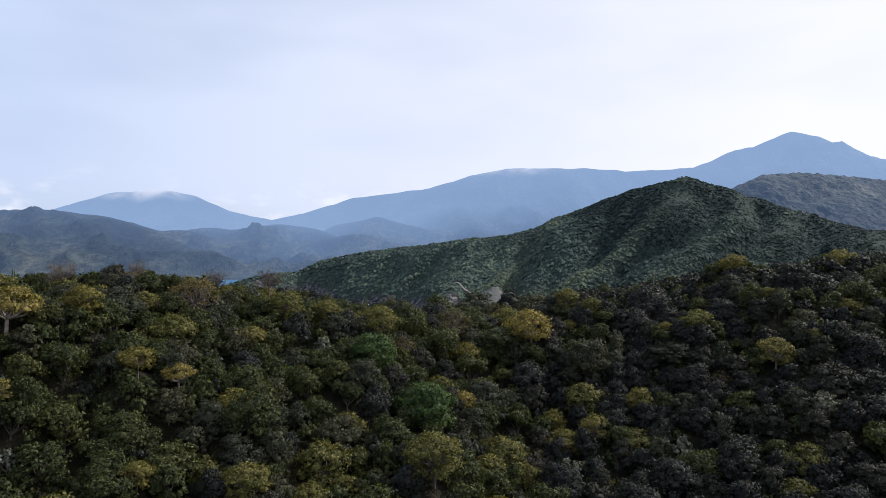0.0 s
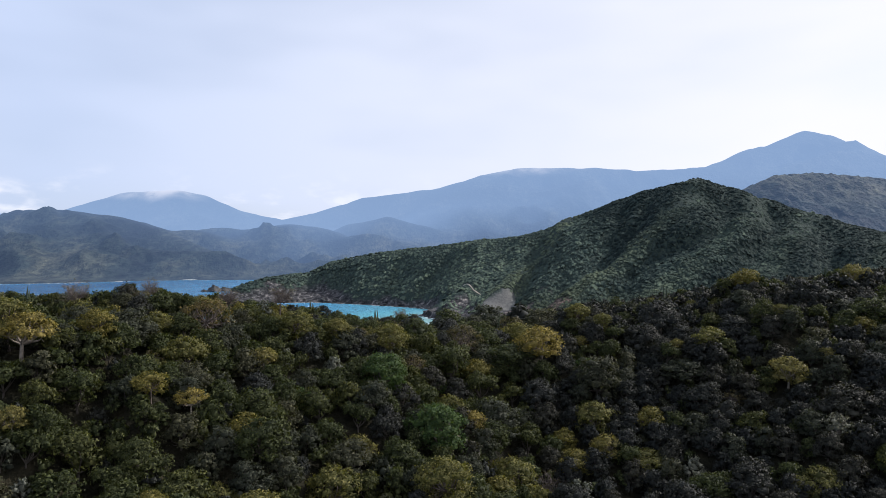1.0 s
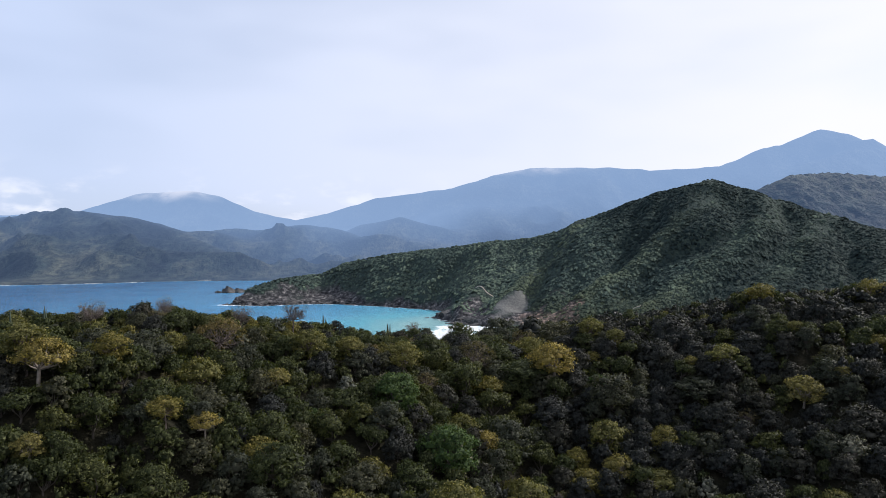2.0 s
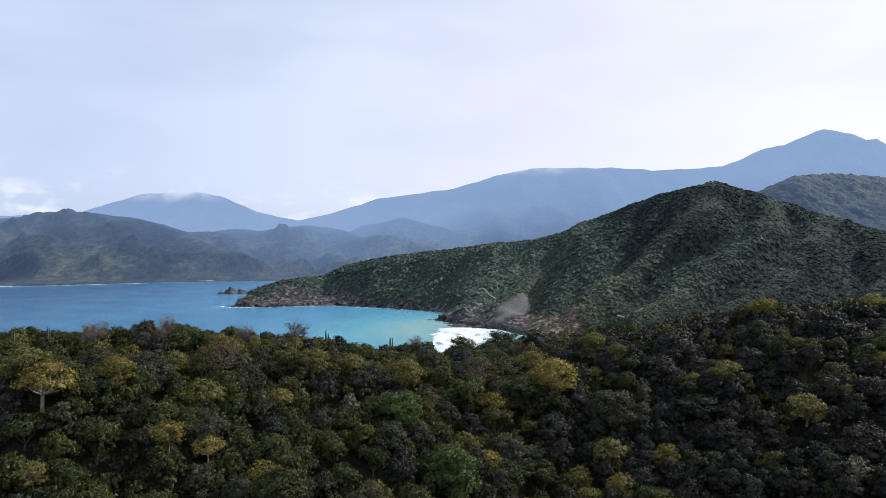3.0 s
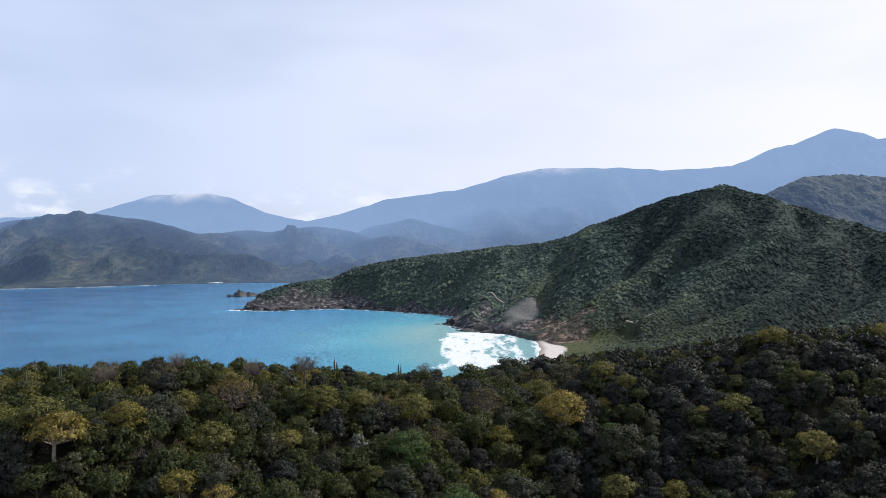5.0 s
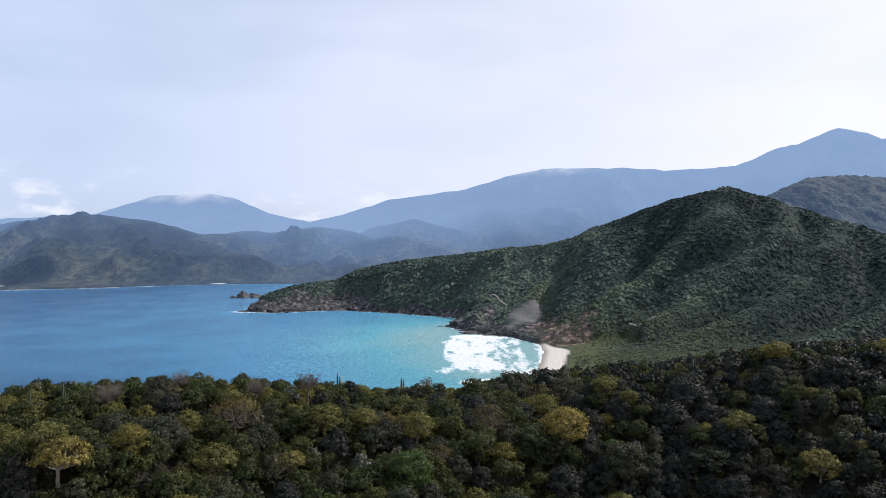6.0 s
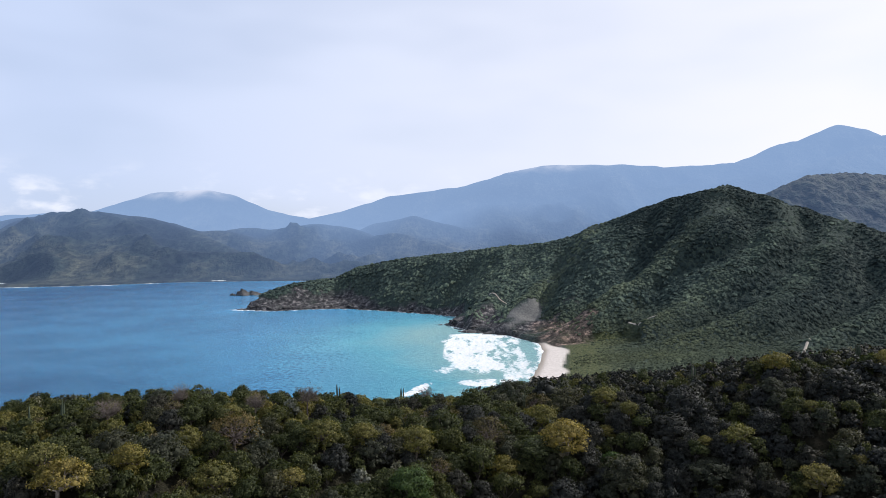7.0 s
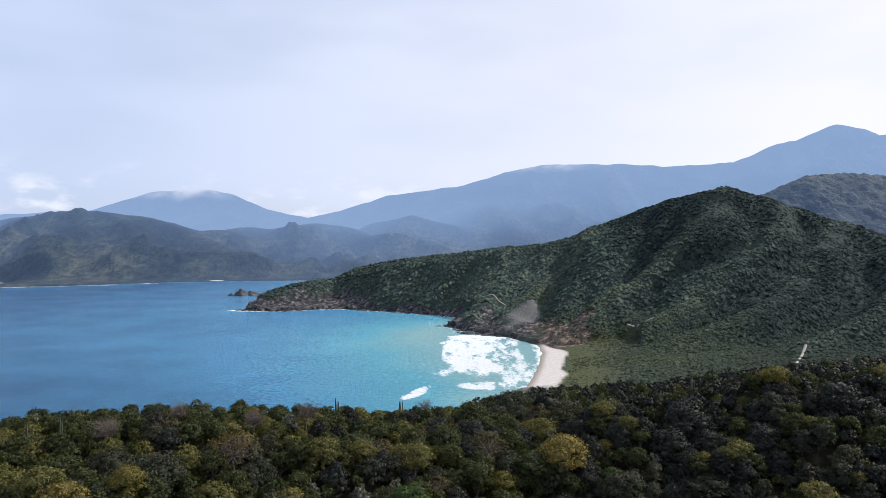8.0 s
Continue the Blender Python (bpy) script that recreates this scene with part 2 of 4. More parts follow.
def water_material():
    m, N, L = mat("sea_water")
    out, p, co = N("ShaderNodeOutputMaterial"), N("ShaderNodeBsdfPrincipled"), N("ShaderNodeTexCoord")
    pos = co.outputs["Object"]

    def attr(name):
        a = N("ShaderNodeAttribute")
        a.attribute_name = name
        return a.outputs["Fac"]
    patch = noise_node(N, L, 0.012, 4, pos)
    sh = times(N, L, attr("shallow"), remap(N, L, patch.outputs["Fac"], 0.3, 0.7, -0.04, 0.04), "ADD")
    col = ramp(N, L, sh, ((0.0, (0.014, 0.087, 0.21)), (0.3, (0.069, 0.285, 0.5)), (0.7, (0.135, 0.465, 0.59)), (1.0, (0.3, 0.55, 0.57))))
    mp = N("ShaderNodeMapping")
    mp.inputs["Rotation"].default_value = (0, 0, radians(12))
    mp.inputs["Scale"].default_value = (0.085, 0.024, 0.1)
    L(pos, mp.inputs["Vector"])
    fn = noise_node(N, L, 1.0, 7, mp.outputs[0], 0.62)
    lace = noise_node(N, L, 0.35, 5, pos, 0.6)
    fo = times(N, L, remap(N, L, fn.outputs["Fac"], 0.32, 0.66, 0.12, 1.2), attr("foam"))
    fo = remap(N, L, times(N, L, fo, remap(N, L, lace.outputs["Fac"], 0.32, 0.68, 0.4, 1.15)), 0.14, 0.72)
    mpw = N("ShaderNodeMapping")
    mpw.inputs["Rotation"].default_value = (0, 0, radians(8))
    mpw.inputs["Scale"].default_value = (0.3, 0.24, 0.2)
    L(pos, mpw.inputs["Vector"])
    # reflections on the wave facets, painted into the water colour as noise
    ripple_tone = noise_node(N, L, 1.0, 5, mpw.outputs[0], 0.7)
    col = mix_rgb(N, L, 1.0, col, ramp(N, L, ripple_tone.outputs["Fac"], ((0.34, (0.76, 0.81, 0.85)), (0.66, (1.24, 1.18, 1.14)))), "MULTIPLY")
    L(mix_rgb(N, L, fo, col, (0.86, 0.88, 0.88)), p.inputs["Base Color"])
    L(remap(N, L, fo, 0.0, 1.0, 0.17, 0.7), p.inputs["Roughness"])
    p.inputs["IOR"].default_value = 1.33
    p.inputs["Specular IOR Level"].default_value = 0.45
    mp3 = N("ShaderNodeMapping")
    mp3.inputs["Rotation"].default_value = (0, 0, radians(20))
    mp3.inputs["Scale"].default_value = (0.17, 0.34, 0.3)
    L(pos, mp3.inputs["Vector"])
    w3 = noise_node(N, L, 1.0, 7, mp3.outputs[0], 0.72)
    bp = N("ShaderNodeBump")
    bp.inputs["Strength"].default_value, bp.inputs["Distance"].default_value = 1.0, 4.5
    L(w3.outputs["Fac"], bp.inputs["Height"])
    L(bp.outputs[0], p.inputs["Normal"])
    L(p.outputs[0], out.inputs[0])
    return m


LEAF_GREEN = leaf_material("green_leaves", (0.018, 0.0235, 0.0105), (0.0425, 0.0515, 0.0215), (0.1, 0.11, 0.046))
LEAF_FRESH = leaf_material("fresh_green_leaves", (0.022, 0.04, 0.017), (0.046, 0.08, 0.03), (0.085, 0.125, 0.045))
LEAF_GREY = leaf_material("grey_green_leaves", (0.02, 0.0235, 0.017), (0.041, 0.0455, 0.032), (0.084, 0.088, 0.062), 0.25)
# leaf colour darkened in place of shade, mostly for the right flank
LEAF_SHADE = leaf_material("shade_toned_leaves", (0.013, 0.0145, 0.0145), (0.027, 0.0295, 0.028), (0.057, 0.059, 0.053), 0.18)
LEAF_OLIVE = leaf_material("olive_leaves", (0.05, 0.054, 0.019), (0.112, 0.108, 0.037), (0.205, 0.18, 0.065))
LEAF_YELLOW = leaf_material("yellow_blossom", (0.07, 0.066, 0.026), (0.16, 0.138, 0.05), (0.31, 0.255, 0.09))
LEAF_DRY = leaf_material("dry_brown_leaves", (0.045, 0.038, 0.022), (0.095, 0.08, 0.045), (0.17, 0.14, 0.075))
LEAF_PALE = leaf_material("silvery_leaves", (0.06, 0.065, 0.055), (0.12, 0.125, 0.105), (0.22, 0.22, 0.18), 0.2)
BARK_DARK = bark_material("dark_bark", (0.03, 0.025, 0.02), (0.09, 0.075, 0.06))
BARK_PALE = bark_material("pale_bark", (0.14, 0.12, 0.1), (0.36, 0.31, 0.26))
BARK_TWIG = bark_material("twiggy_bark", (0.06, 0.048, 0.042), (0.15, 0.12, 0.105))
CACTUS = bark_material("cactus_skin", (0.03, 0.045, 0.025), (0.06, 0.08, 0.045))
# bluer than near leaves, with the headland's haze put into the colour
CANOPY = canopy_material("far_canopy", (0.016, 0.025, 0.026), (0.047, 0.067, 0.061), (0.09, 0.118, 0.092))
GROUND, BACKDROP, WATER = ground_material(), backdrop_material(), water_material()
ROCK = rock_material("sea_rock")

# ---------------------------------------------------------------- the lie of the land


def lattice(ix, iy, seed):
    h = (ix.astype(np.int64) * 374761393 + iy.astype(np.int64) * 668265263 + seed * 1442695041) & 0x7FFFFFFF
    h = ((h ^ (h >> 13)) * 1274126177) & 0x7FFFFFFF
    return ((h ^ (h >> 16)) & 0xFFFF) / 65535.0


def value_noise(x, y, seed=0):
    ix, iy = np.floor(x), np.floor(y)
    fx, fy = x - ix, y - iy
    fx, fy = fx * fx * (3 - 2 * fx), fy * fy * (3 - 2 * fy)
    a, b = lattice(ix, iy, seed), lattice(ix + 1, iy, seed)
    c, d = lattice(ix, iy + 1, seed), lattice(ix + 1, iy + 1, seed)
    return (a + (b - a) * fx) * (1 - fy) + (c + (d - c) * fx) * fy - 0.5


def fbm(x, y, size, octaves=4, seed=0, ridged=False):
    total, amp = np.zeros_like(x), 1.0
    for k in range(octaves):
        n = value_noise(x / size + 17.3 * k, y / size - 9.1 * k, seed + k)
        total += amp * ((0.25 - np.abs(n)) * 2 if ridged else n)
        size, amp = size * 0.5, amp * 0.5
    return total


# shoreline, land on its inner side: far bay, headland, cove, beach, near hill, then round behind
SHORE = np.array([(-9000, 900), (-1550, 1500), (-1129, 1623), (-1020, 1672), (-919, 1749), (-820, 1862), (-655, 1925),
                  (-487, 1960), (-370, 1930), (-300, 1700), (-200, 1480), (-200, 1330), (-285, 1190), (-340, 1110), (-350, 1048),
                  (-298, 1027), (-253, 1054), (-205, 1074), (-148, 1047), (-93, 1013), (-50, 981), (-18, 950), (-8, 905), (-28, 850),
                  (-10, 808), (2, 778), (41, 746), (66, 690), (65, 637), (54, 563), (43, 504), (35, 468), (18, 425), (-5, 380),
                  (-60, 330), (-140, 265), (-235, 190), (-330, 80), (-400, -80), (-520, -400), (-800, -4400), (9000, -9000),
                  (9000, 9000), (-9000, 9000)], float)


def shore_distance(x, y):
    """Metres inland (negative out at sea), and whether the nearest shore is the beach."""
    best, beach, inside = np.full(x.shape, 1e9), np.zeros(x.shape, bool), np.zeros(x.shape, bool)
    n = len(SHORE)
    for k in range(n):
        (ax, ay), (bx, by) = SHORE[k], SHORE[(k + 1) % n]
        dx, dy = bx - ax, by - ay
        u = np.clip(((x - ax) * dx + (y - ay) * dy) / (dx * dx + dy * dy), 0, 1)
        d = np.hypot(x - ax - u * dx, y - ay - u * dy)
        near = d < best
        best = np.where(near, d, best)
        beach = np.where(near, 27 <= k <= 31, beach)
        inside ^= ((ay > y) != (by > y)) & (x < (bx - ax) * (y - ay) / (by - ay if by != ay else 1e-9) + ax)
    return np.where(inside, best, -best), beach


def ridge(x, y, crest, slope, round_off=8.0):
    """A ridge with this crest line (x, y, z), falling off to both sides."""
    top, drop = np.full(x.shape, -1e3), np.full(x.shape, 1e3)
    for (ax, ay, az), (bx, by, bz) in zip(crest, crest[1:]):
        dx, dy = bx - ax, by - ay
        u = np.clip(((x - ax) * dx + (y - ay) * dy) / (dx * dx + dy * dy), 0, 1)
        d = np.hypot(x - ax - u * dx, y - ay - u * dy)
        fall = np.sqrt(round_off ** 2 + (slope * d) ** 2) - round_off
        top, drop = np.maximum(top, az + (bz - az) * u - fall), np.minimum(drop, fall)
    return top, drop


def smooth_max(a, b, k):
    h = np.clip(0.5 + 0.5 * (a - b) / k, 0, 1)
    return b + (a - b) * h + k * h * (1 - h)


HILL_X = np.array([-110, -70, -45, -25, -5, 12, 26, 45, 65, 90, 130.0])
HILL_Y = np.array([65, 85, 105, 125, 145, 165, 185.0])
HILL_Z = np.array([(60, 66.7, 66.8, 62, 55, 47, 39), (61, 70.6, 73.9, 71.2, 65, 57, 49), (59.5, 68.6, 73, 71.4, 66, 58.5, 50), (49, 60.9, 67.3, 70.4, 67.2, 60, 53), (42, 52, 59.5, 64.1, 65.6, 62, 57),
                   (35, 43, 50, 59.5, 64.5, 64.3, 62.5), (32, 40, 49, 60, 66, 66.5, 62.5), (34, 43, 53.5, 64, 70, 69, 63), (41, 50, 58, 70.5, 74, 72, 66), (48, 57, 66, 73, 76, 74, 68),
                   (54, 63, 72, 79, 82, 80, 75.0)])
CANOPY_HEIGHT = 6.1
# conspicuous trees: x, y and height of the lit face of the crown, and its radius
MARKED = {
    "yellow": [(-47.5, 77.7, 68.9, 3.6), (-29.6, 80.7, 60.4, 2.0)],
    "gold": [(-25.1, 95.4, 63.3, 2.1), (4.1, 101.6, 53.2, 2.0), (16.8, 123.6, 62.4, 4.5), (54.5, 110.7, 59.4, 3.3),
               (24.4, 104.6, 48.8, 2.6), (-43.2, 69.1, 61.0, 1.8), (61.4, 111.9, 61.6, 1.4), (79.5, 135.4, 74.1, 3.0)],
    "olive": [(-49.9, 79.2, 70.8, 3.0), (-37.5, 106.6, 69.9, 2.0), (-33.7, 79.1, 62.7, 2.1), (-22.6, 105.6, 67.1, 3.2), (-17.4, 110.2, 65.8, 2.6), (-9.4, 113.2, 64.1, 3.6),
              (-0.2, 80.5, 51.5, 3.9), (25.1, 130.0, 60.9, 2.0), (26.2, 137.8, 66.0, 2.8), (29.6, 132.0, 65.0, 2.0), (23.7, 110.8, 51.8, 3.7), (32.4, 110.1, 51.6, 3.0),
              (19.3, 103.9, 45.5, 3.7), (30.0, 103.2, 45.1, 3.8), (40.5, 121.6, 61.7, 1.3), (45.7, 120.5, 63.3, 3.0), (60.0, 139.2, 73.0, 3.1), (70.3, 117.1, 65.7, 2.3),
              (58.8, 122.7, 67.8, 1.3), (49.8, 92.4, 47.2, 3.5), (25.3, 97.0, 40.7, 2.5), (46.4, 88.5, 44.2, 2.4), (-28.4, 66.3, 53.5, 1.8), (-18.9, 70.2, 51.7, 2.8), (-43.1, 85.5, 69.2, 2.6)],
    "dry": [(-45.5, 104.0, 70.7, 1.9), (2.9, 125.7, 62.5, 4.2), (-5.2, 111.8, 59.7, 2.4), (-34.4, 100.3, 69.3, 4.0)],
    "bare": [(-52.8, 99.0, 72.5, 2.7), (-46.7, 108.9, 72.4, 2.2), (-35.3, 111.1, 71.0, 2.5), (-27.8, 116.9, 71.0, 2.7), (-9.5, 146.0, 65.0, 2.0)],
    "grey": [(-31.0, 85.7, 62.2, 3.2), (-10.0, 93.9, 58.9, 2.9), (25.9, 117.1, 58.0, 4.8), (40.4, 116.7, 56.7, 4.6), (38.4, 106.1, 51.8, 2.8), (56.5, 131.9, 69.4, 2.6)],
    "green": [(11.4, 123.8, 59.2, 5.2), (-21.2, 78.1, 57.4, 3.3), (46.5, 104.8, 52.2, 3.0)],
    "fresh": [(-9.2, 100.7, 61.1, 3.7), (-0.9, 92.3, 55.4, 4.2)],
    "pale": [(55.6, 98.6, 53.4, 2.4), (-17.5, 88.4, 53.5, 2.2)],
}


def hill_raw(x, y):
    xi = np.clip(np.interp(x, HILL_X, np.arange(len(HILL_X))), 0, len(HILL_X) - 1.001)
    yi = np.clip(np.interp(y, HILL_Y, np.arange(len(HILL_Y))), 0, len(HILL_Y) - 1.001)
    i, j = xi.astype(int), yi.astype(int)
    u, v = xi - i, yi - j
    z = (HILL_Z[i, j] * (1 - u) + HILL_Z[i + 1, j] * u) * (1 - v) + (HILL_Z[i, j + 1] * (1 - u) + HILL_Z[i + 1, j + 1] * u) * v
    z = z - 0.55 * np.maximum(65 - y, 0) - 0.42 * np.maximum(y - 185, 0)
    return z - 0.25 * np.maximum(-100 - x, 0) - 0.1 * np.maximum(x - 140, 0)


def near_hill(x, y):
    z = 0
    for ox, oy in ((0, 0), (7, 0), (-7, 0), (0, 7), (0, -7)):
        z = z + hill_raw(x + ox, y + oy) / 5
    z = z - CANOPY_HEIGHT + 1.2 * fbm(x, y, 22, 3, 5)
    # knolls under the trees that overtop the others
    near = np.flatnonzero((np.abs(x) < 110) & (y > 50) & (y < 200))
    nx, ny, add = x[near], y[near], np.zeros(len(near))
    for kind, some in MARKED.items():
        for tx, ty, top, rad in some:
            back = 1 + 0.4 * rad / math.hypot(tx, ty)
            rise = np.clip(top - 1.05 * rad - 0.5 - (hill_raw(np.array([tx * back]), np.array([ty * back]))[0] - CANOPY_HEIGHT), 0, 2 if kind == "bare" else 5)
            add = np.maximum(add, rise * np.exp(-((nx - tx * back) ** 2 + (ny - ty * back) ** 2) / (1.1 * rad + 2.2) ** 2))
    z[near] += add
    return z


POINT = [(-338, 1066, 15), (-318, 1080, 26), (-288, 1112, 36), (-232, 1160, 43), (-189, 1165, 62), (-105, 1130, 77), (-2, 1075, 89), (50, 1050, 96), (98, 1020, 98)]
HEADLAND = [(98, 1020, 98), (141, 980, 109), (175, 950, 126), (233, 910, 148), (264, 890, 158), (313, 866, 170), (346, 852, 158), (382, 838, 143), (426, 800, 122),
            (480, 765, 100), (620, 700, 90)]
SPURS = [[(110, 1005, 97), (60, 900, 66), (5, 815, 18)], [(175, 950, 120), (128, 885, 78), (72, 805, 42), (45, 772, 15)],
         [(306, 862, 165), (292, 812, 122), (199, 753, 66), (127, 720, 38), (92, 702, 15)], [(375, 838, 140), (346, 775, 88), (241, 700, 53), (182, 667, 32), (129, 646, 12)],
         [(426, 805, 124), (395, 770, 100), (331, 704, 68), (261, 641, 40), (180, 608, 17)], [(480, 740, 92), (361, 614, 45), (273, 570, 18)],
         [(60, 1045, 90), (-5, 985, 30)], [(-90, 1145, 68), (-115, 1060, 26)]]
GULLIES = [[(150, 955), (105, 860), (58, 790)], [(232, 895), (180, 800), (100, 735)], [(268, 868), (215, 815), (165, 765)], [(335, 838), (290, 765), (180, 700)],
           [(385, 815), (345, 735), (240, 665)], [(440, 780), (400, 690), (300, 610)], [(90, 1010), (45, 930), (5, 880)], [(15, 1050), (-30, 1000)], [(-150, 1130), (-160, 1080)],
           [(-222, 1150), (-185, 1100)], [(-60, 1090), (-80, 1030)]]
INLAND = [(470, 1500, 90), (560, 1500, 130), (646, 1500, 201), (681, 1500, 225), (729, 1500, 246), (799, 1500, 249), (878, 1500, 245), (1100, 1450, 215), (1500, 1300, 190)]
BAY_HILLS = [[(-2600, 2300, 190), (-1739, 2500, 195), (-1632, 2500, 209), (-1397, 2500, 230), (-1249, 2500, 213), (-1079, 2450, 168), (-966, 2400, 137), (-820, 2250, 70)],
             [(-1100, 2620, 130), (-970, 2600, 160), (-862, 2600, 131), (-760, 2500, 80)],
             [(-950, 2850, 110), (-811, 2800, 168), (-625, 2800, 191), (-556, 2800, 184), (-440, 2750, 110), (-280, 2600, 64), (100, 2500, 60)],
             [(-1397, 2500, 226), (-1180, 2150, 90), (-1060, 1850, 18)], [(-1632, 2500, 200), (-1520, 2100, 90), (-1400, 1750, 20)]]
RANGE = [[(-3000, 3600, 240), (-2208, 3950, 311), (-1839, 3950, 414), (-1700, 3950, 424), (-1507, 3950, 427), (-1408, 3950, 404), (-1243, 3950, 330), (-931, 3950, 258), (-751, 3950, 294),
          (-458, 3950, 390), (-38, 3950, 437), (219, 3950, 516), (411, 3950, 557), (634, 3950, 562), (1139, 3950, 542), (1515, 3950, 563), (1733, 3950, 666),
          (1800, 3950, 684), (1960, 3950, 728), (2042, 3950, 776), (2095, 3950, 742), (2166, 3950, 700), (2313, 3950, 645), (3000, 3700, 520)],
         [(-640, 3300, 120), (-430, 3250, 215), (-270, 3200, 243), (-120, 3200, 200), (100, 3100, 140)],
         [(219, 3950, 500), (60, 3500, 300), (150, 3050, 120)], [(1515, 3950, 540), (1300, 3400, 380), (1100, 2700, 250), (800, 1900, 180)]]


RANGE = [[(0.9 * x, 0.9 * y, 86 + 0.9 * (z - 86)) for x, y, z in crest] for crest in RANGE]


def land_parts(x, y):
    d, beach = shore_distance(x, y)
    base = 5 + 0.035 * np.clip(d - 40, 0, 900) + 3 * fbm(x, y, 90, 3, 3)
    h = np.maximum(base, -50)
    head, drop = ridge(x, y, HEADLAND, 0.66, 10)
    more, low = ridge(x, y, POINT, 0.86, 9)
    head, drop = smooth_max(head, more, 8), np.minimum(drop, low)
    for s in SPURS:
        head = smooth_max(head, ridge(x, y, s, 0.72, 5)[0], 6)
    head = head + np.clip(head, 0, 60) / 60 * np.clip(drop / 14, 0.15, 1) * (12 * fbm(x, y, 100, 3, 11, True) + 2.5 * fbm(x, y, 24, 3, 13))
    # gullies between the spurs, winding a little
    wind = 22 * fbm(x, y, 70, 2, 15)
    for line in GULLIES:
        away = ridge(x + wind, y - wind, [(a, b, 0) for a, b in line], 1.0, 0.01)[1]
        head = head - 13 * np.exp(-(away / 16) ** 2) * np.clip(drop / 22, 0, 1)
    h = smooth_max(h, head, 10)
    h = smooth_max(h, near_hill(x, y), 4)
    ragged = d + 7 * fbm(x, y, 45, 3, 31) + 5 * fbm(x, y, 14, 3, 33, True)
    cliff = np.clip(0.15 + 1.35 * np.maximum(ragged, 0.3 * d), 0, 400)
    cliff = np.where(cliff > 16, 16 + (cliff - 16) * 2.0, cliff)
    shelf = 0.075 * np.clip(d, 0, 30) + 0.1 * np.clip(d - 30, 0, 60) + 2.5 * np.clip(d - 90, 0, 400)
    # the beach runs into rock at both ends
    w = np.where(beach, 1.0, 0.0) * np.clip((715 - y) / 40, 0, 1) * np.clip((y - 440) / 30, 0, 1)
    cap = cliff * (1 - w) + shelf * w
    land = np.minimum(h, cap)
    return np.where(d > 0, land, np.maximum(0.3 * d, -9) - 0.05), d, w, h - cap


def land(x, y):
    x, y = np.atleast_1d(np.asarray(x, float)), np.atleast_1d(np.asarray(y, float))
    return land_parts(x, y)[0]


def rock_line(x, y):
    """How high above the sea the bare rock reaches."""
    return 11.5 + 17 * fbm(x, y, 40, 3, 51) + 6 * np.clip((-120 - x) / 80, 0, 1) * (y < 1300)


def far_land(x, y):
    d, _ = shore_distance(x, y)
    h = 3 + 0.02 * np.clip(d, 0, 800)
    low = np.full(x.shape, 1e3)
    for k, s in enumerate(BAY_HILLS):
        more, drop = ridge(x, y, s, 0.34 if k < 3 else 0.6, 30 if k < 3 else 4)
        h, low = smooth_max(h, more, 10), np.minimum(low, drop)
    h = h + np.clip(h / 60, 0, 1) * np.clip(low / 40, 0.035, 1) * (135 * (fbm(x, y, 340, 3, 21, True) - 0.36) + 40 * (fbm(x, y, 140, 3, 23, True) - 0.3) + 9 * fbm(x, y, 40, 3, 22))
    far = np.full(x.shape, -100.0)
    low = np.full(x.shape, 1e3)
    for s in RANGE:
        more, drop = ridge(x, y, s, 0.45, 10)
        far, low = smooth_max(far, more, 6), np.minimum(low, drop)
    far = far + np.clip(far / 150, 0, 1) * np.clip(low / 90, 0.08, 1) * (90 * (fbm(x, y, 420, 5, 25, True) - 0.6)) + 4 + 9 * fbm(x, y, 110, 3, 27)
    h = smooth_max(h, far, 20)
    return np.where(d > 0, np.minimum(h, 0.5 + 0.5 * d), np.maximum(0.2 * d, -10))


def mesh_from(name, verts, faces, material=None, smooth=True, normals=None):
    """A mesh from numpy arrays: verts n x 3, faces m x 3 or m x 4."""
    me = bpy.data.meshes.new(name)
    k = faces.shape[1]
    me.vertices.add(len(verts))
    me.vertices.foreach_set("co", np.ascontiguousarray(verts, np.float32).ravel())
    me.loops.add(faces.size)
    me.loops.foreach_set("vertex_index", np.ascontiguousarray(faces, np.int32).ravel())
    me.polygons.add(len(faces))
    me.polygons.foreach_set("loop_start", np.arange(0, faces.size, k, dtype=np.int32))
    me.update(calc_edges=True)
    if smooth:
        me.polygons.foreach_set("use_smooth", np.ones(len(faces), bool))
    if material:
        me.materials.append(material)
    if normals is not None:
        me.normals_split_custom_set_from_vertices(normals)
    return me


def give(me, name, values):
    a = me.attributes.new(name, "FLOAT", "POINT")
    a.data.foreach_set("value", np.ascontiguousarray(values, np.float32).ravel())


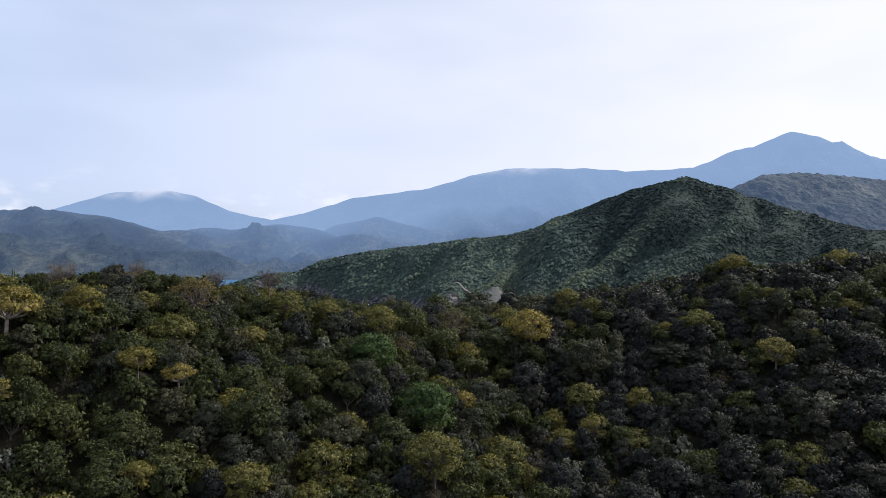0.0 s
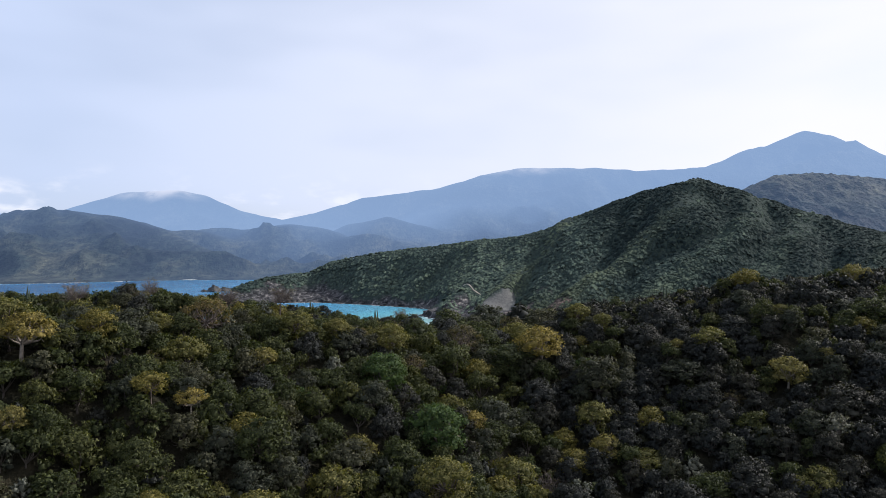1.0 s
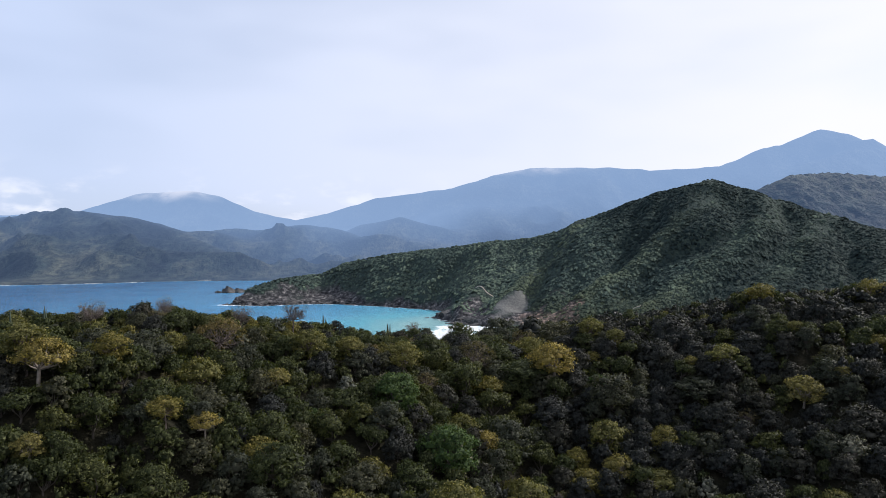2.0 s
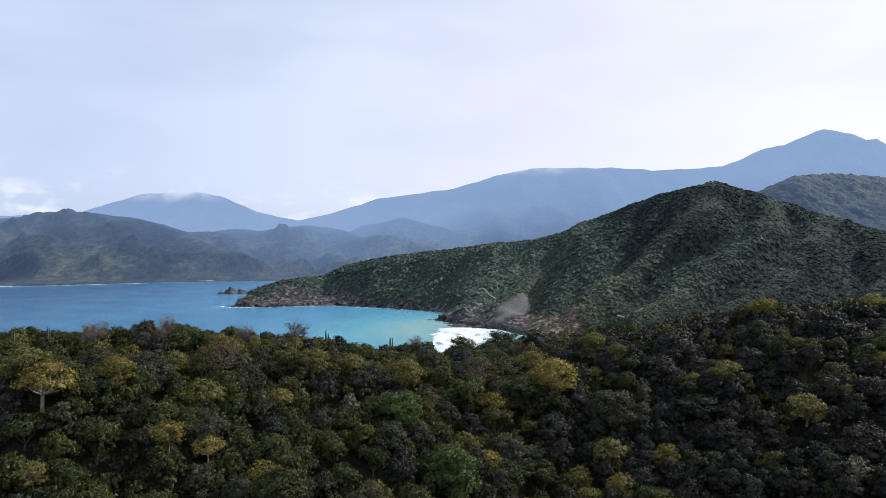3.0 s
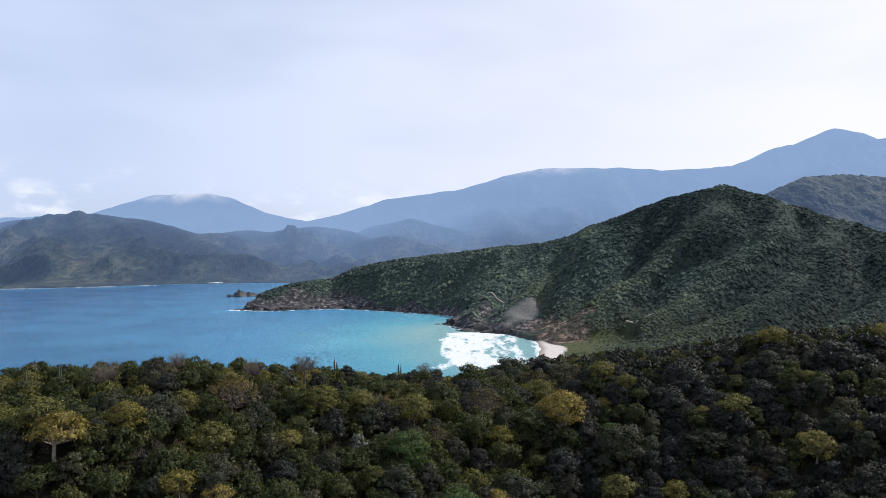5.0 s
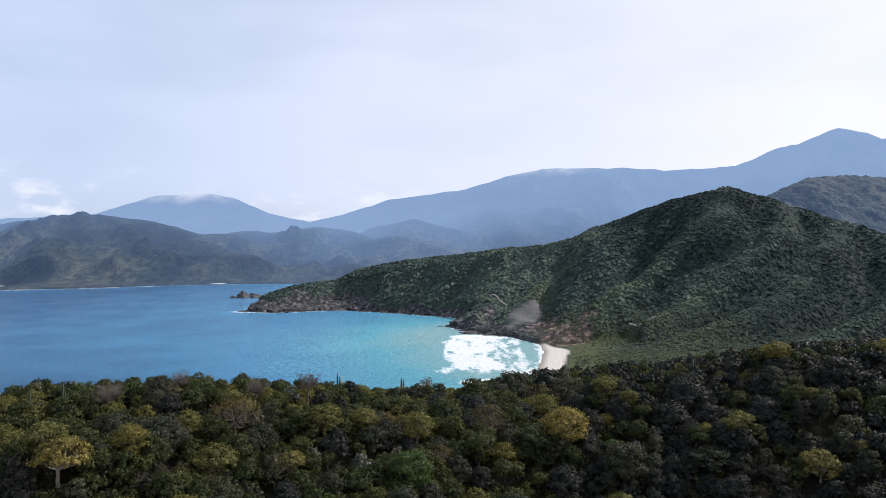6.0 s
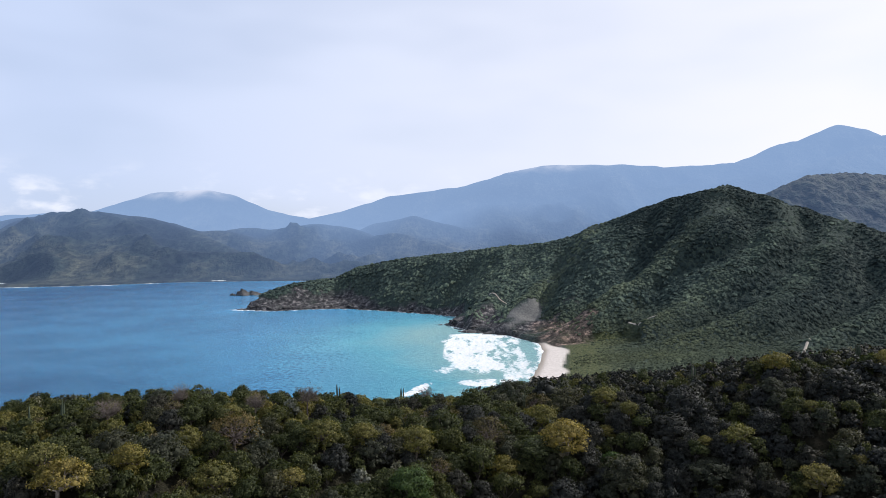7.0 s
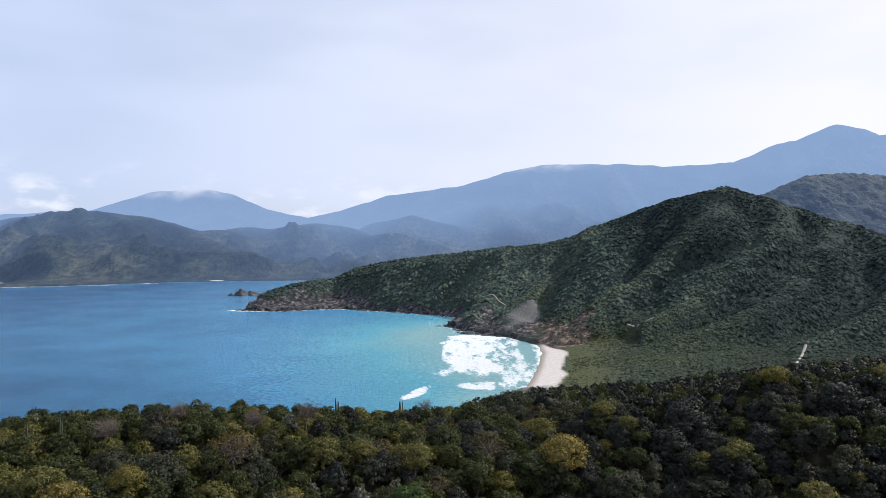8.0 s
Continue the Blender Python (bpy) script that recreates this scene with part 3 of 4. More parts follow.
def fan(inner, outer, grow, fine_deg, coarse_deg=4.0, lo=-40.0, hi=40.0, whole=True):
    """A round sheet in rings about the climb's foot, finer towards the bay."""
    az = np.arange(lo, hi + 1e-6, fine_deg)
    if whole:
        az = np.concatenate([az, np.arange(hi + coarse_deg, 360 + lo - 0.5 * coarse_deg, coarse_deg)])
    r = [inner] if inner > 100 else [0.0005, inner / 3, inner / 1.5, inner]
    while r[-1] < outer:
        step = r[-1] * grow
        r.append(r[-1] + (min(step, 4.5) if 430 < r[-1] < 1130 else step))
    r, n = np.array(r), len(r)
    A, Rr = np.meshgrid(np.radians(az), r)
    x, y = Rr * np.sin(A), Rr * np.cos(A)
    m = len(az)
    i, j = np.meshgrid(np.arange(n - 1), np.arange(m if whole else m - 1), indexing="ij")
    j2 = (j + 1) % m
    faces = np.stack([i * m + j, i * m + j2, (i + 1) * m + j2, (i + 1) * m + j], -1).reshape(-1, 4)[:, ::-1]
    return x.ravel(), y.ravel(), faces


def build_ground():
    x, y, faces = fan(6, 2040, 0.017, 0.26)
    z, d, w, over = land_parts(x, y)
    z = np.where((np.hypot(x, y) > 1880) & (x < -250), -12, z)
    x, y, z, d, w, over = (np.append(v, v0) for v, v0 in zip((x, y, z, d, w, over), (0, 0, z[0], 300, 0, -50)))
    me = mesh_from("ground", np.stack([x, y, z], 1), faces, GROUND)
    sand = w * np.clip((24 * np.clip((697 - y) / 55, 0, 1) + 5 * fbm(x, y, 26, 4, 41) - d) / 3, 0, 1)
    give(me, "sand", sand)
    give(me, "bush", np.clip((y - 250) / 60, 0, 1))
    give(me, "wet", np.clip((7 - d) / 5, 0, 1))
    near_sea = np.clip((75 - d) / 25, 0, 1) * np.clip((y - 700) / 30, 0, 1) * np.clip((1500 - y) / 200, 0, 1)
    rock = np.clip((rock_line(x, y) - z) / 3, 0, 1) * (1 - w) * near_sea
    bare = np.hypot((x + 262) / 26, (y - 1078) / 26) + 0.8 * fbm(x, y, 20, 3, 52)
    bluff = np.hypot((x - 15) / 22, (y - 803) / 32) + 0.8 * fbm(x, y, 20, 3, 53)
    rock = np.maximum(rock, np.clip((1 - np.minimum(bare, bluff)) * 4, 0, 1) * near_sea)
    reddish = np.hypot((x - 93) / 27, (y - 708) / 48) + 1.1 * fbm(x, y, 16, 4, 55)
    rock = np.maximum(rock, np.clip((1.15 - reddish) * 2.5, 0, 1) * 0.85)
    give(me, "red", np.clip((1.3 - reddish) * 2, 0, 1))
    give(me, "rock", rock)
    give(me, "scree", np.clip((1.15 - np.hypot(((x - 58) - (y - 780)) / 20, ((x - 58) + (y - 780)) / 36) + 1.0 * fbm(x, y, 14, 4, 54)) * 2.5, 0, 1) * 0.9)
    flat = np.clip(1.2 - (z - 6) / 10, 0, 1) * np.clip((d - 20) / 6, 0, 1) * (y > 380) * (y < 740) * np.clip((95 - d) / 50, 0, 1)
    give(me, "grass", np.clip(flat + np.clip(1.3 - np.hypot((x - 135) / 60, (y - 690) / 40), 0, 1) * 0.5, 0, 1))
    return tagged(new("ground", me), "wooded coastal hills with cliffs and a sandy beach", "ground", kind="structure")


def build_backdrop():
    x, y, faces = fan(1900, 4480, 0.007, 0.18, lo=-47, hi=46, whole=False)
    z = far_land(x, y)
    z = np.where(np.hypot(x, y) < 2010, np.minimum(z, np.where(x > -450, -12, z)), z)
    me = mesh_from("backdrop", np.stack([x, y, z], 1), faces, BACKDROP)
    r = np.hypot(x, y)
    # painted haze: more emission with distance, less of it to the left
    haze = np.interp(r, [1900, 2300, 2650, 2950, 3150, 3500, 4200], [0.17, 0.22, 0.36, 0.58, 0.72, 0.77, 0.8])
    haze_across = np.interp(x, (-1700, -1000, -550, -200, 300), (0.64, 0.86, 1.25, 1.25, 1.0))
    give(me, "haze_glow", haze * (1 + (haze_across - 1) * np.clip((3300 - r) / 600, 0, 1)) + 0.08 * np.clip(1 - z / 350, 0, 1) * np.clip((r - 2300) / 600, 0, 1))
    # where that painted glow lies: the left summit and the middle crest
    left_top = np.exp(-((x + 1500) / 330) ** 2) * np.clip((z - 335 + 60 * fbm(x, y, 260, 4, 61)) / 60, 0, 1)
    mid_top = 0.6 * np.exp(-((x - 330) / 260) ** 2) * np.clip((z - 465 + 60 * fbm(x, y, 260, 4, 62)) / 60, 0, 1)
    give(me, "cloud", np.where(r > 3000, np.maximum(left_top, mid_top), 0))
    return tagged(new("backdrop", me), "hazy blue wooded mountains beyond the bay", "mountains", kind="structure")


def build_inland_hill():
    """A wooded hill a kilometre and a half off, behind the headland."""
    x, y, faces = fan(1190, 1900, 0.003, 0.13, lo=15, hi=46, whole=False)
    z, low = ridge(x, y, INLAND, 0.5, 12)
    z = z + np.clip(low / 40, 0.05, 1) * (26 * (fbm(x, y, 150, 3, 91, True) - 0.25)) + 7 * np.abs(value_noise(x / 9, y / 11, 92)) + 4 * value_noise(x / 5, y / 6, 93)
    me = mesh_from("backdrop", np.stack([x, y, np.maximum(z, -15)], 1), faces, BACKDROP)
    # an even share of the emission that stands in for haze
    give(me, "haze_glow", np.full(len(x), 0.19))
    give(me, "cloud", np.zeros(len(x)))
    return tagged(new("backdrop", me), "wooded inland hill behind the headland", "hill", kind="structure")


def build_water():
    x, y, faces = fan(170, 4450, 0.02, 0.36)
    d, beach = shore_distance(x, y)
    off = -d
    me = mesh_from("water", np.stack([x, y, np.zeros_like(x)], 1), faces, WATER)
    # shoaling sand off the beach gives turquoise; deep water further out
    to_beach = np.full(x.shape, 1e9)
    for bx, by in ((60, 690), (63, 640), (52, 563), (40, 500), (20, 440), (30, 745)):
        to_beach = np.minimum(to_beach, np.hypot(x - bx, y - by))
    shallow = 0.02 + 0.26 * np.clip((x + 800) / 700, 0, 1) * np.clip((y - 330) / 350, 0.3, 1) + 0.8 * np.exp(-to_beach / 60) + 0.12 * np.exp(-off / 40) + 0.58 * np.exp(-np.hypot((x + 5) / 150, (y - 720) / 290) ** 2)
    give(me, "shallow", np.clip(shallow, 0, 1))
    surf = np.zeros_like(x)
    for cx, cy, sx, sy, a, turn in ((-2, 690, 24, 52, 2.2, 0.15), (-3, 608, 19, 78, 2.2, 0.1), (16, 742, 36, 18, 1.9, -0.2), (30, 700, 18, 40, 0.95, 0.0), (27, 620, 9, 60, 0.8, 0.05),
                                    (42, 630, 5, 60, 0.8, 0.03), (18, 560, 8, 30, 1.0, 0), (40, 560, 12, 40, 0.7, 0), (-14, 900, 11, 60, 1.5, 0.0), (-34, 464, 5, 24, 1.6, -0.37), (12, 486, 20, 14, 1.1, 0),
                                    (30, 520, 8, 34, 0.9, 0), (-20, 540, 12, 20, 0.6, 0), (-456, 1352, 30, 9, 0.9, 0.0), (-350, 1040, 22, 8, 0.9, -0.3)):
        c, s = math.cos(turn), math.sin(turn)
        u, v = ((x - cx) * c + (y - cy) * s) / sx, ((y - cy) * c - (x - cx) * s) / sy
        surf = np.maximum(surf, a * np.clip((1.25 - np.hypot(u, v)) * 2, 0, 1))
    edge = np.clip(1 - off / (7 + 9 * (value_noise(x / 40, y / 40, 3) + 0.5)), 0, 1) * 1.3
    lace = np.clip(1 - off / 10, 0, 1) * (to_beach < 130)
    give(me, "foam", np.maximum(np.maximum(surf, edge), lace) * (off < 200))
    return tagged(new("water", me), "blue sea turning turquoise with white surf", "sea", kind="structure")


build_ground()
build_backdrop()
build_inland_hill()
build_water()


# ---------------------------------------------------------------- trees
def unit(n, r):
    v = r.normal(size=(n, 3))
    return v / np.linalg.norm(v, axis=1, keepdims=True)


def dome_base():
    """A low dome of three rings, to be roughened into a crown's dark heart."""
    v, rings = [(0, 0, 1.0)], []
    for count, up in ((6, 0.6), (8, -0.15)):
        rings.append(range(len(v), len(v) + count))
        w = math.sqrt(1 - up * up)
        v += [(w * math.cos(2 * math.pi * (k + 0.3 * count) / count), w * math.sin(2 * math.pi * (k + 0.3 * count) / count), up) for k in range(count)]
    f = [(0, rings[0][k], rings[0][(k + 1) % 6]) for k in range(6)]
    for a, b in zip(rings, rings[1:]):
        i = j = 0
        while i < len(a) or j < len(b):
            if j >= len(b) or (i < len(a) and i / len(a) <= j / len(b)):
                f.append((a[i % len(a)], b[j % len(b)], a[(i + 1) % len(a)]))
                i += 1
            else:
                f.append((a[i % len(a)], b[j % len(b)], b[(j + 1) % len(b)]))
                j += 1
    return np.array(v), np.array(f)


DOME_V, DOME_F = dome_base()


def lobes_for(shape, r):
    """The leafy lobes of a crown of radius 1: centre and radii, over the trunk's foot."""
    out = []
    if shape == "round":
        out.append((0, 0, 1.02, 0.62, 0.62, 0.55))
        for k in range(8):
            a, q = 2 * math.pi * (k + r.uniform(-0.3, 0.3)) / 8, r.uniform(0.45, 0.7)
            s = r.uniform(0.3, 0.44)
            out.append((q * math.cos(a), q * math.sin(a), r.uniform(0.62, 1.15), s, s, s * 0.85))
        for k in range(5):               # the skirt, down to the next crowns
            a, q = 2 * math.pi * (k + r.uniform(-0.3, 0.3)) / 5, r.uniform(0.5, 0.74)
            out.append((q * math.cos(a), q * math.sin(a), r.uniform(0.25, 0.5), 0.33, 0.33, 0.34))
        for k in range(3):
            a = r.uniform(0, 6.28)
            out.append((0.3 * math.cos(a), 0.3 * math.sin(a), r.uniform(1.3, 1.45), 0.36, 0.36, 0.3))
    elif shape == "parasol":
        for k in range(11):
            a, q = 2 * math.pi * (k + r.uniform(-0.35, 0.35)) / 11, r.uniform(0.4, 0.78)
            s = r.uniform(0.22, 0.36)
            out.append((q * math.cos(a), q * math.sin(a), 1.25 - 0.85 * q * q + r.uniform(-0.12, 0.1), s, s, s * 0.75))
        out += [(0.15, 0, 1.28, 0.36, 0.36, 0.24), (-0.2, 0.1, 1.22, 0.3, 0.3, 0.24)]
    elif shape == "dome":
        for k in range(9):
            a, q = 2 * math.pi * (k + r.uniform(-0.35, 0.35)) / 9, r.uniform(0.4, 0.72)
            s = r.uniform(0.28, 0.42)
            out.append((q * math.cos(a), q * math.sin(a), 1.15 - 0.8 * q * q + r.uniform(-0.12, 0.1), s, s, s * 0.8))
        out.append((0, 0, 1.1, 0.5, 0.5, 0.38))
        for k in range(6):
            a = 2 * math.pi * (k + r.uniform(-0.3, 0.3)) / 6
            out.append((0.62 * math.cos(a), 0.62 * math.sin(a), r.uniform(0.22, 0.55), 0.32, 0.32, 0.34))
    else:                                # ragged, several stems
        for k in range(7):
            a, q = r.uniform(0, 6.28), r.uniform(0.1, 0.72)
            s = r.uniform(0.28, 0.46)
            out.append((q * math.cos(a), q * math.sin(a), r.uniform(0.45, 1.3), s, s, s * r.uniform(0.8, 1.2)))
    return np.array(out)


def crown_arrays(lobes, leaves, size, r, heart=0.8):
    """Leaves in tufts over the lobes, and a rough heart in each lobe, crown radius 1: vertices, triangles, shading normals."""
    tufts = max(leaves // 11, 12)
    area = lobes[:, 3] ** 2
    pick = r.choice(len(lobes), tufts * 3, p=area / area.sum())
    n = unit(tufts * 3, r)
    n[:, 2] = np.where(n[:, 2] < -0.35, -n[:, 2], n[:, 2])
    p = lobes[pick, :3] + lobes[pick, 3:] * n * r.uniform(0.84, 1.06, (tufts * 3, 1))
    # only tufts that stand at the crown's surface
    deep = (np.linalg.norm((p[:, None] - lobes[None, :, :3]) / lobes[None, :, 3:], axis=2) < 0.78).any(1)
    keep = np.flatnonzero(~deep)[:tufts]
    p, n = p[keep], n[keep]
    of = r.integers(0, len(p), leaves)
    spread = unit(leaves, r)
    wide = (0.08 + 0.12 * r.random(len(p)))[of, None]
    q = p[of] + spread * wide * r.uniform(0.45, 1.1, (leaves, 1)) * (1, 1, 0.75)
    middle = np.average(lobes[:, :3], axis=0, weights=area)
    out = q - middle
    out /= np.linalg.norm(out, axis=1, keepdims=True) + 1e-9
    shade = 0.5 * out + 0.45 * n[of] + 0.4 * spread + r.normal(size=(leaves, 3)) * 0.4 + (0, 0, 0.1)
    shade /= np.linalg.norm(shade, axis=1, keepdims=True)
    face = shade + r.normal(size=(leaves, 3)) * 0.45
    face /= np.linalg.norm(face, axis=1, keepdims=True)
    t = np.cross(face, unit(leaves, r))
    t /= np.linalg.norm(t, axis=1, keepdims=True) + 1e-9
    b = np.cross(face, t)
    s = size * r.uniform(0.6, 1.4, (leaves, 1))
    tri = np.stack([q - t * s * 0.55 + b * s * 0.3, q - t * s * 0.2 - b * s * 0.5, q + t * s * 0.75], 1).reshape(-1, 3)
    faces, normal = np.arange(leaves * 3).reshape(-1, 3), np.repeat(shade, 3, 0)
    if heart:
        hv = lobes[:, None, :3] + lobes[:, None, 3:] * heart * DOME_V[None] * r.uniform(0.85, 1.1, (len(lobes), len(DOME_V), 1))
        hf = DOME_F[None] + (np.arange(len(lobes)) * len(DOME_V))[:, None, None] + len(tri)
        hn = np.broadcast_to(DOME_V[None] / np.linalg.norm(DOME_V, axis=1)[None, :, None], hv.shape)
        return np.concatenate([tri, hv.reshape(-1, 3)]), np.concatenate([faces, hf.reshape(-1, 3)]), np.concatenate([normal, hn.reshape(-1, 3)])
    return tri, faces, normal


def tube(points, radii, sides=6):
    """A bent, tapered limb: vertices and triangles."""
    points = np.array(points, float)
    v, f = [], []
    for k, (p, rad) in enumerate(zip(points, radii)):
        way = points[min(k + 1, len(points) - 1)] - points[max(k - 1, 0)]
        way /= np.linalg.norm(way) + 1e-9
        side = np.cross(way, (0.31, 0.92, 0.2))
        side /= np.linalg.norm(side) + 1e-9
        other = np.cross(way, side)
        v += [p + rad * (math.cos(2 * math.pi * s / sides) * side + math.sin(2 * math.pi * s / sides) * other) for s in range(sides)]
        if k:
            for s in range(sides):
                a, b = (k - 1) * sides + s, (k - 1) * sides + (s + 1) % sides
                f += [(a, b, b + sides), (a, b + sides, a + sides)]
    return np.array(v), np.array(f)


def join_arrays(pieces):
    v, f, at = [], [], 0
    for pv, pf in pieces:
        v.append(pv)
        f.append(pf + at)
        at += len(pv)
    return np.concatenate(v), np.concatenate(f)


def limbs_for(lobes, r, thick=0.045, fork=0.45, twigs=0):
    """A trunk that forks and reaches into the lobes; twigs: bare side shoots on each limb."""
    lean = np.array([r.uniform(-0.1, 0.1), r.uniform(-0.1, 0.1), 0])
    foot, knee = np.array([0, 0, -0.12]), np.array([0, 0, fork]) + lean
    pieces = [tube([foot, (foot + knee) / 2 + lean * 0.4, knee], [thick * 1.5, thick * 1.15, thick], 7)]
    for lobe in lobes:
        end = lobe[:3] + (0, 0, 0.3 * lobe[5])
        mid = knee * 0.45 + end * 0.55 + np.array([r.uniform(-0.1, 0.1), r.uniform(-0.1, 0.1), -0.1])
        pieces.append(tube([knee, mid, end], [thick * 0.8, thick * 0.5, thick * 0.18], 4))
        for _ in range(twigs):
            q = mid + (end - mid) * r.uniform(-0.3, 0.8)
            d = unit(1, r)[0] * (1, 1, 0.7) + (0, 0, 0.45)
            tip = q + d * r.uniform(0.18, 0.42)
            pieces.append(tube([q, (q + tip) / 2 + unit(1, r)[0] * 0.04, tip], [thick * 0.3, thick * 0.2, thick * 0.07], 3))
            for _ in range(3):
                e = (q + tip) / 2 + unit(1, r)[0] * 0.03
                d2 = d * 0.6 + unit(1, r)[0]
                pieces.append(tube([e, e + d2 * r.uniform(0.12, 0.24)], [thick * 0.16, thick * 0.06], 3))
    return join_arrays(pieces)


# kind: shape, leaves, leaf size, leaf material, bark, twigs, variants, name, label, category
KINDS = {
    "green": ("round", 2500, 0.098, LEAF_GREEN, BARK_DARK, 0, 5, "broadleaf_tree", "dense dark green broadleaf tree on a steep wooded slope", "tree"),
    "ragged": ("ragged", 2000, 0.098, LEAF_GREEN, BARK_DARK, 0, 4, "scrub_tree", "ragged green many-stemmed scrub tree among others", "tree"),
    "grey": ("round", 2400, 0.092, LEAF_GREY, BARK_DARK, 0, 4, "dry_forest_tree", "dull grey-green dry forest tree with thin foliage", "tree"),
    "shade_toned": ("round", 2400, 0.094, LEAF_SHADE, BARK_DARK, 0, 4, "dark_leaved_tree", "very dark dull-leaved tree in closed dry forest", "tree"),
    "fresh": ("round", 3000, 0.095, LEAF_FRESH, BARK_DARK, 0, 2, "leafy_tree", "large bright green leafy tree above its neighbours", "tree"),
    "olive": ("dome", 2500, 0.09, LEAF_OLIVE, BARK_TWIG, 1, 4, "olive_leaved_tree", "flat-crowned tree with yellowish olive leaves", "tree"),
    "yellow": ("parasol", 2000, 0.085, LEAF_YELLOW, BARK_PALE, 2, 3, "yellow_flowering_tree", "yellow flowering tree with pale crooked limbs", "tree"),
    "gold": ("dome", 2300, 0.085, LEAF_YELLOW, BARK_PALE, 1, 3, "golden_leaved_tree", "dome-crowned tree in golden yellow leaf above dark scrub", "tree"),
    "dry": ("dome", 1250, 0.075, LEAF_DRY, BARK_TWIG, 4, 3, "half_bare_tree", "half-bare tree with brown leaves and pale branches", "tree"),
    "bare": ("dome", 620, 0.045, LEAF_DRY, BARK_TWIG, 12, 3, "leafless_tree", "leafless grey-brown tree with a haze of fine twigs", "tree"),
    "pale": ("round", 1300, 0.1, LEAF_PALE, BARK_PALE, 2, 2, "silvery_bush", "small silvery grey bush between dark trees", "bush"),
}
SPARSE = ("dry", "bare")


def tree_meshes(kind, amount, r, lift=0.0):
    """Crown and trunk of one tree of crown radius 1; lift: how much longer than usual its stem is."""
    shape, leaves, size, leaf, bark, twigs = KINDS[kind][:6]
    lobes = lobes_for(shape, r)
    lobes[:, 2] += lift
    crown = crown_arrays(lobes, int(leaves * amount * 1.25), 0.82 * size / math.sqrt(amount), r, 0.0 if kind in SPARSE else 0.52)
    thick = 0.055 if kind == "yellow" else 0.045 if bark is BARK_PALE else 0.042
    fork = (0.16 if kind == "bare" else 0.42 if shape in ("parasol", "dome") else 0.3) + lift
    wood = limbs_for(lobes if amount > 0.7 else lobes[:5], r, thick, fork, twigs if amount > 0.4 else 0)
    return mesh_from("crown", *crown[:2], leaf, True, crown[2]), mesh_from("trunk", *wood, bark)


def place_trees():
    """Feet, crown radius and kind of every tree on the near hill; the marked ones first."""
    tops = []
    trees = []
    for kind, some in MARKED.items():
        for x, y, z, r in some:
            back = 1 + 0.4 * r / math.hypot(x, y)
            trees.append((x * back, y * back, r, kind))
            tops.append(z + 0.3 * r)
    cells = {}

    def add(x, y, r):
        cells.setdefault((int(x // 8), int(y // 8)), []).append((x, y, r))

    def free(x, y, r):
        for i in (-1, 0, 1):
            for j in (-1, 0, 1):
                for ox, oy, o in cells.get((int(x // 8) + i, int(y // 8) + j), ()):
                    if math.hypot(x - ox, y - oy) < 0.6 * (r + o):
                        return False
        return True

    marks = len(trees)
    for x, y, r, _ in trees:
        add(x, y, r)
    r = np.random.default_rng(21)
    # smaller neighbours that close in on each of them from below
    for x, y, rad, kind in trees[:marks]:
        if kind == "bare":
            continue
        way = math.atan2(-y, -x)
        for turn in (-1.9, -1.15, -0.4, 0.35, 1.1, 1.85):
            side = r.uniform(2.0, 2.7)
            gap, a = 0.5 * rad + 0.62 * side + r.uniform(0, 0.6), way + turn + r.uniform(-0.25, 0.25)
            nx, ny = x + gap * math.cos(a), y + gap * math.sin(a)
            if all(math.hypot(nx - ox, ny - oy) > 0.45 * (side + o) for ox, oy, o, _ in trees):
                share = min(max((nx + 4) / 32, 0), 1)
                trees.append((nx, ny, side, "shade_toned" if r.random() < 0.15 + 0.6 * share else ("green", "ragged", "grey")[int(r.integers(3))]))
                add(nx, ny, side)
    names = ["green", "ragged", "grey", "olive", "fresh", "dry", "bare", "pale", "shade_toned"]
    # greener, more olive on the open flank; the other's shade is dark leaf colour
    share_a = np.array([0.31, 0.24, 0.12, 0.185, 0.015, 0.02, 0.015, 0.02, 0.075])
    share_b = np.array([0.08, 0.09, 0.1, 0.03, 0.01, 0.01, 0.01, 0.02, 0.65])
    for size, tries in ((4.0, 500), (3.3, 2500), (2.6, 6000), (1.8, 8000), (1.25, 7000)):
        for _ in range(tries):
            y = 48 + 157 * r.random()
            x = (r.random() * 2 - 1) * (0.66 * y + 18)
            rad = size * r.uniform(0.82, 1.25)
            rim = np.interp(x, (-110, -70, -45, -25, -5, 12, 26, 45, 65, 90), (104, 104, 108, 126, 158, 172, 160, 148, 144, 148))
            if y > rim + 20 or y < np.interp(x, (-60, -30, 0, 30, 60), (50, 56, 66, 70, 66)):
                continue
            if y > rim - 12:
                rad = min(rad, r.uniform(1.6, 2.5))
            if free(x, y, rad):
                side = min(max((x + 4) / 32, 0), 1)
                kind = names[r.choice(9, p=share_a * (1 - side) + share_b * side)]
                if kind == "pale":
                    rad = min(rad, 2.0)
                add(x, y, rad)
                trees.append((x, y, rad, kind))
    # undergrowth that fills the gaps
    tall = len(trees)
    for _ in range(2600):
        y = 52 + 145 * r.random()
        x = (r.random() * 2 - 1) * (0.66 * y + 12)
        rad = r.uniform(0.8, 1.5)
        if y > np.interp(x, (-110, -70, -45, -25, -5, 12, 26, 45, 65, 90), (104, 104, 108, 126, 158, 172, 160, 148, 144, 148)) + 16 or y < np.interp(x, (-60, -30, 0, 30, 60), (52, 58, 68, 72, 68)):
            continue
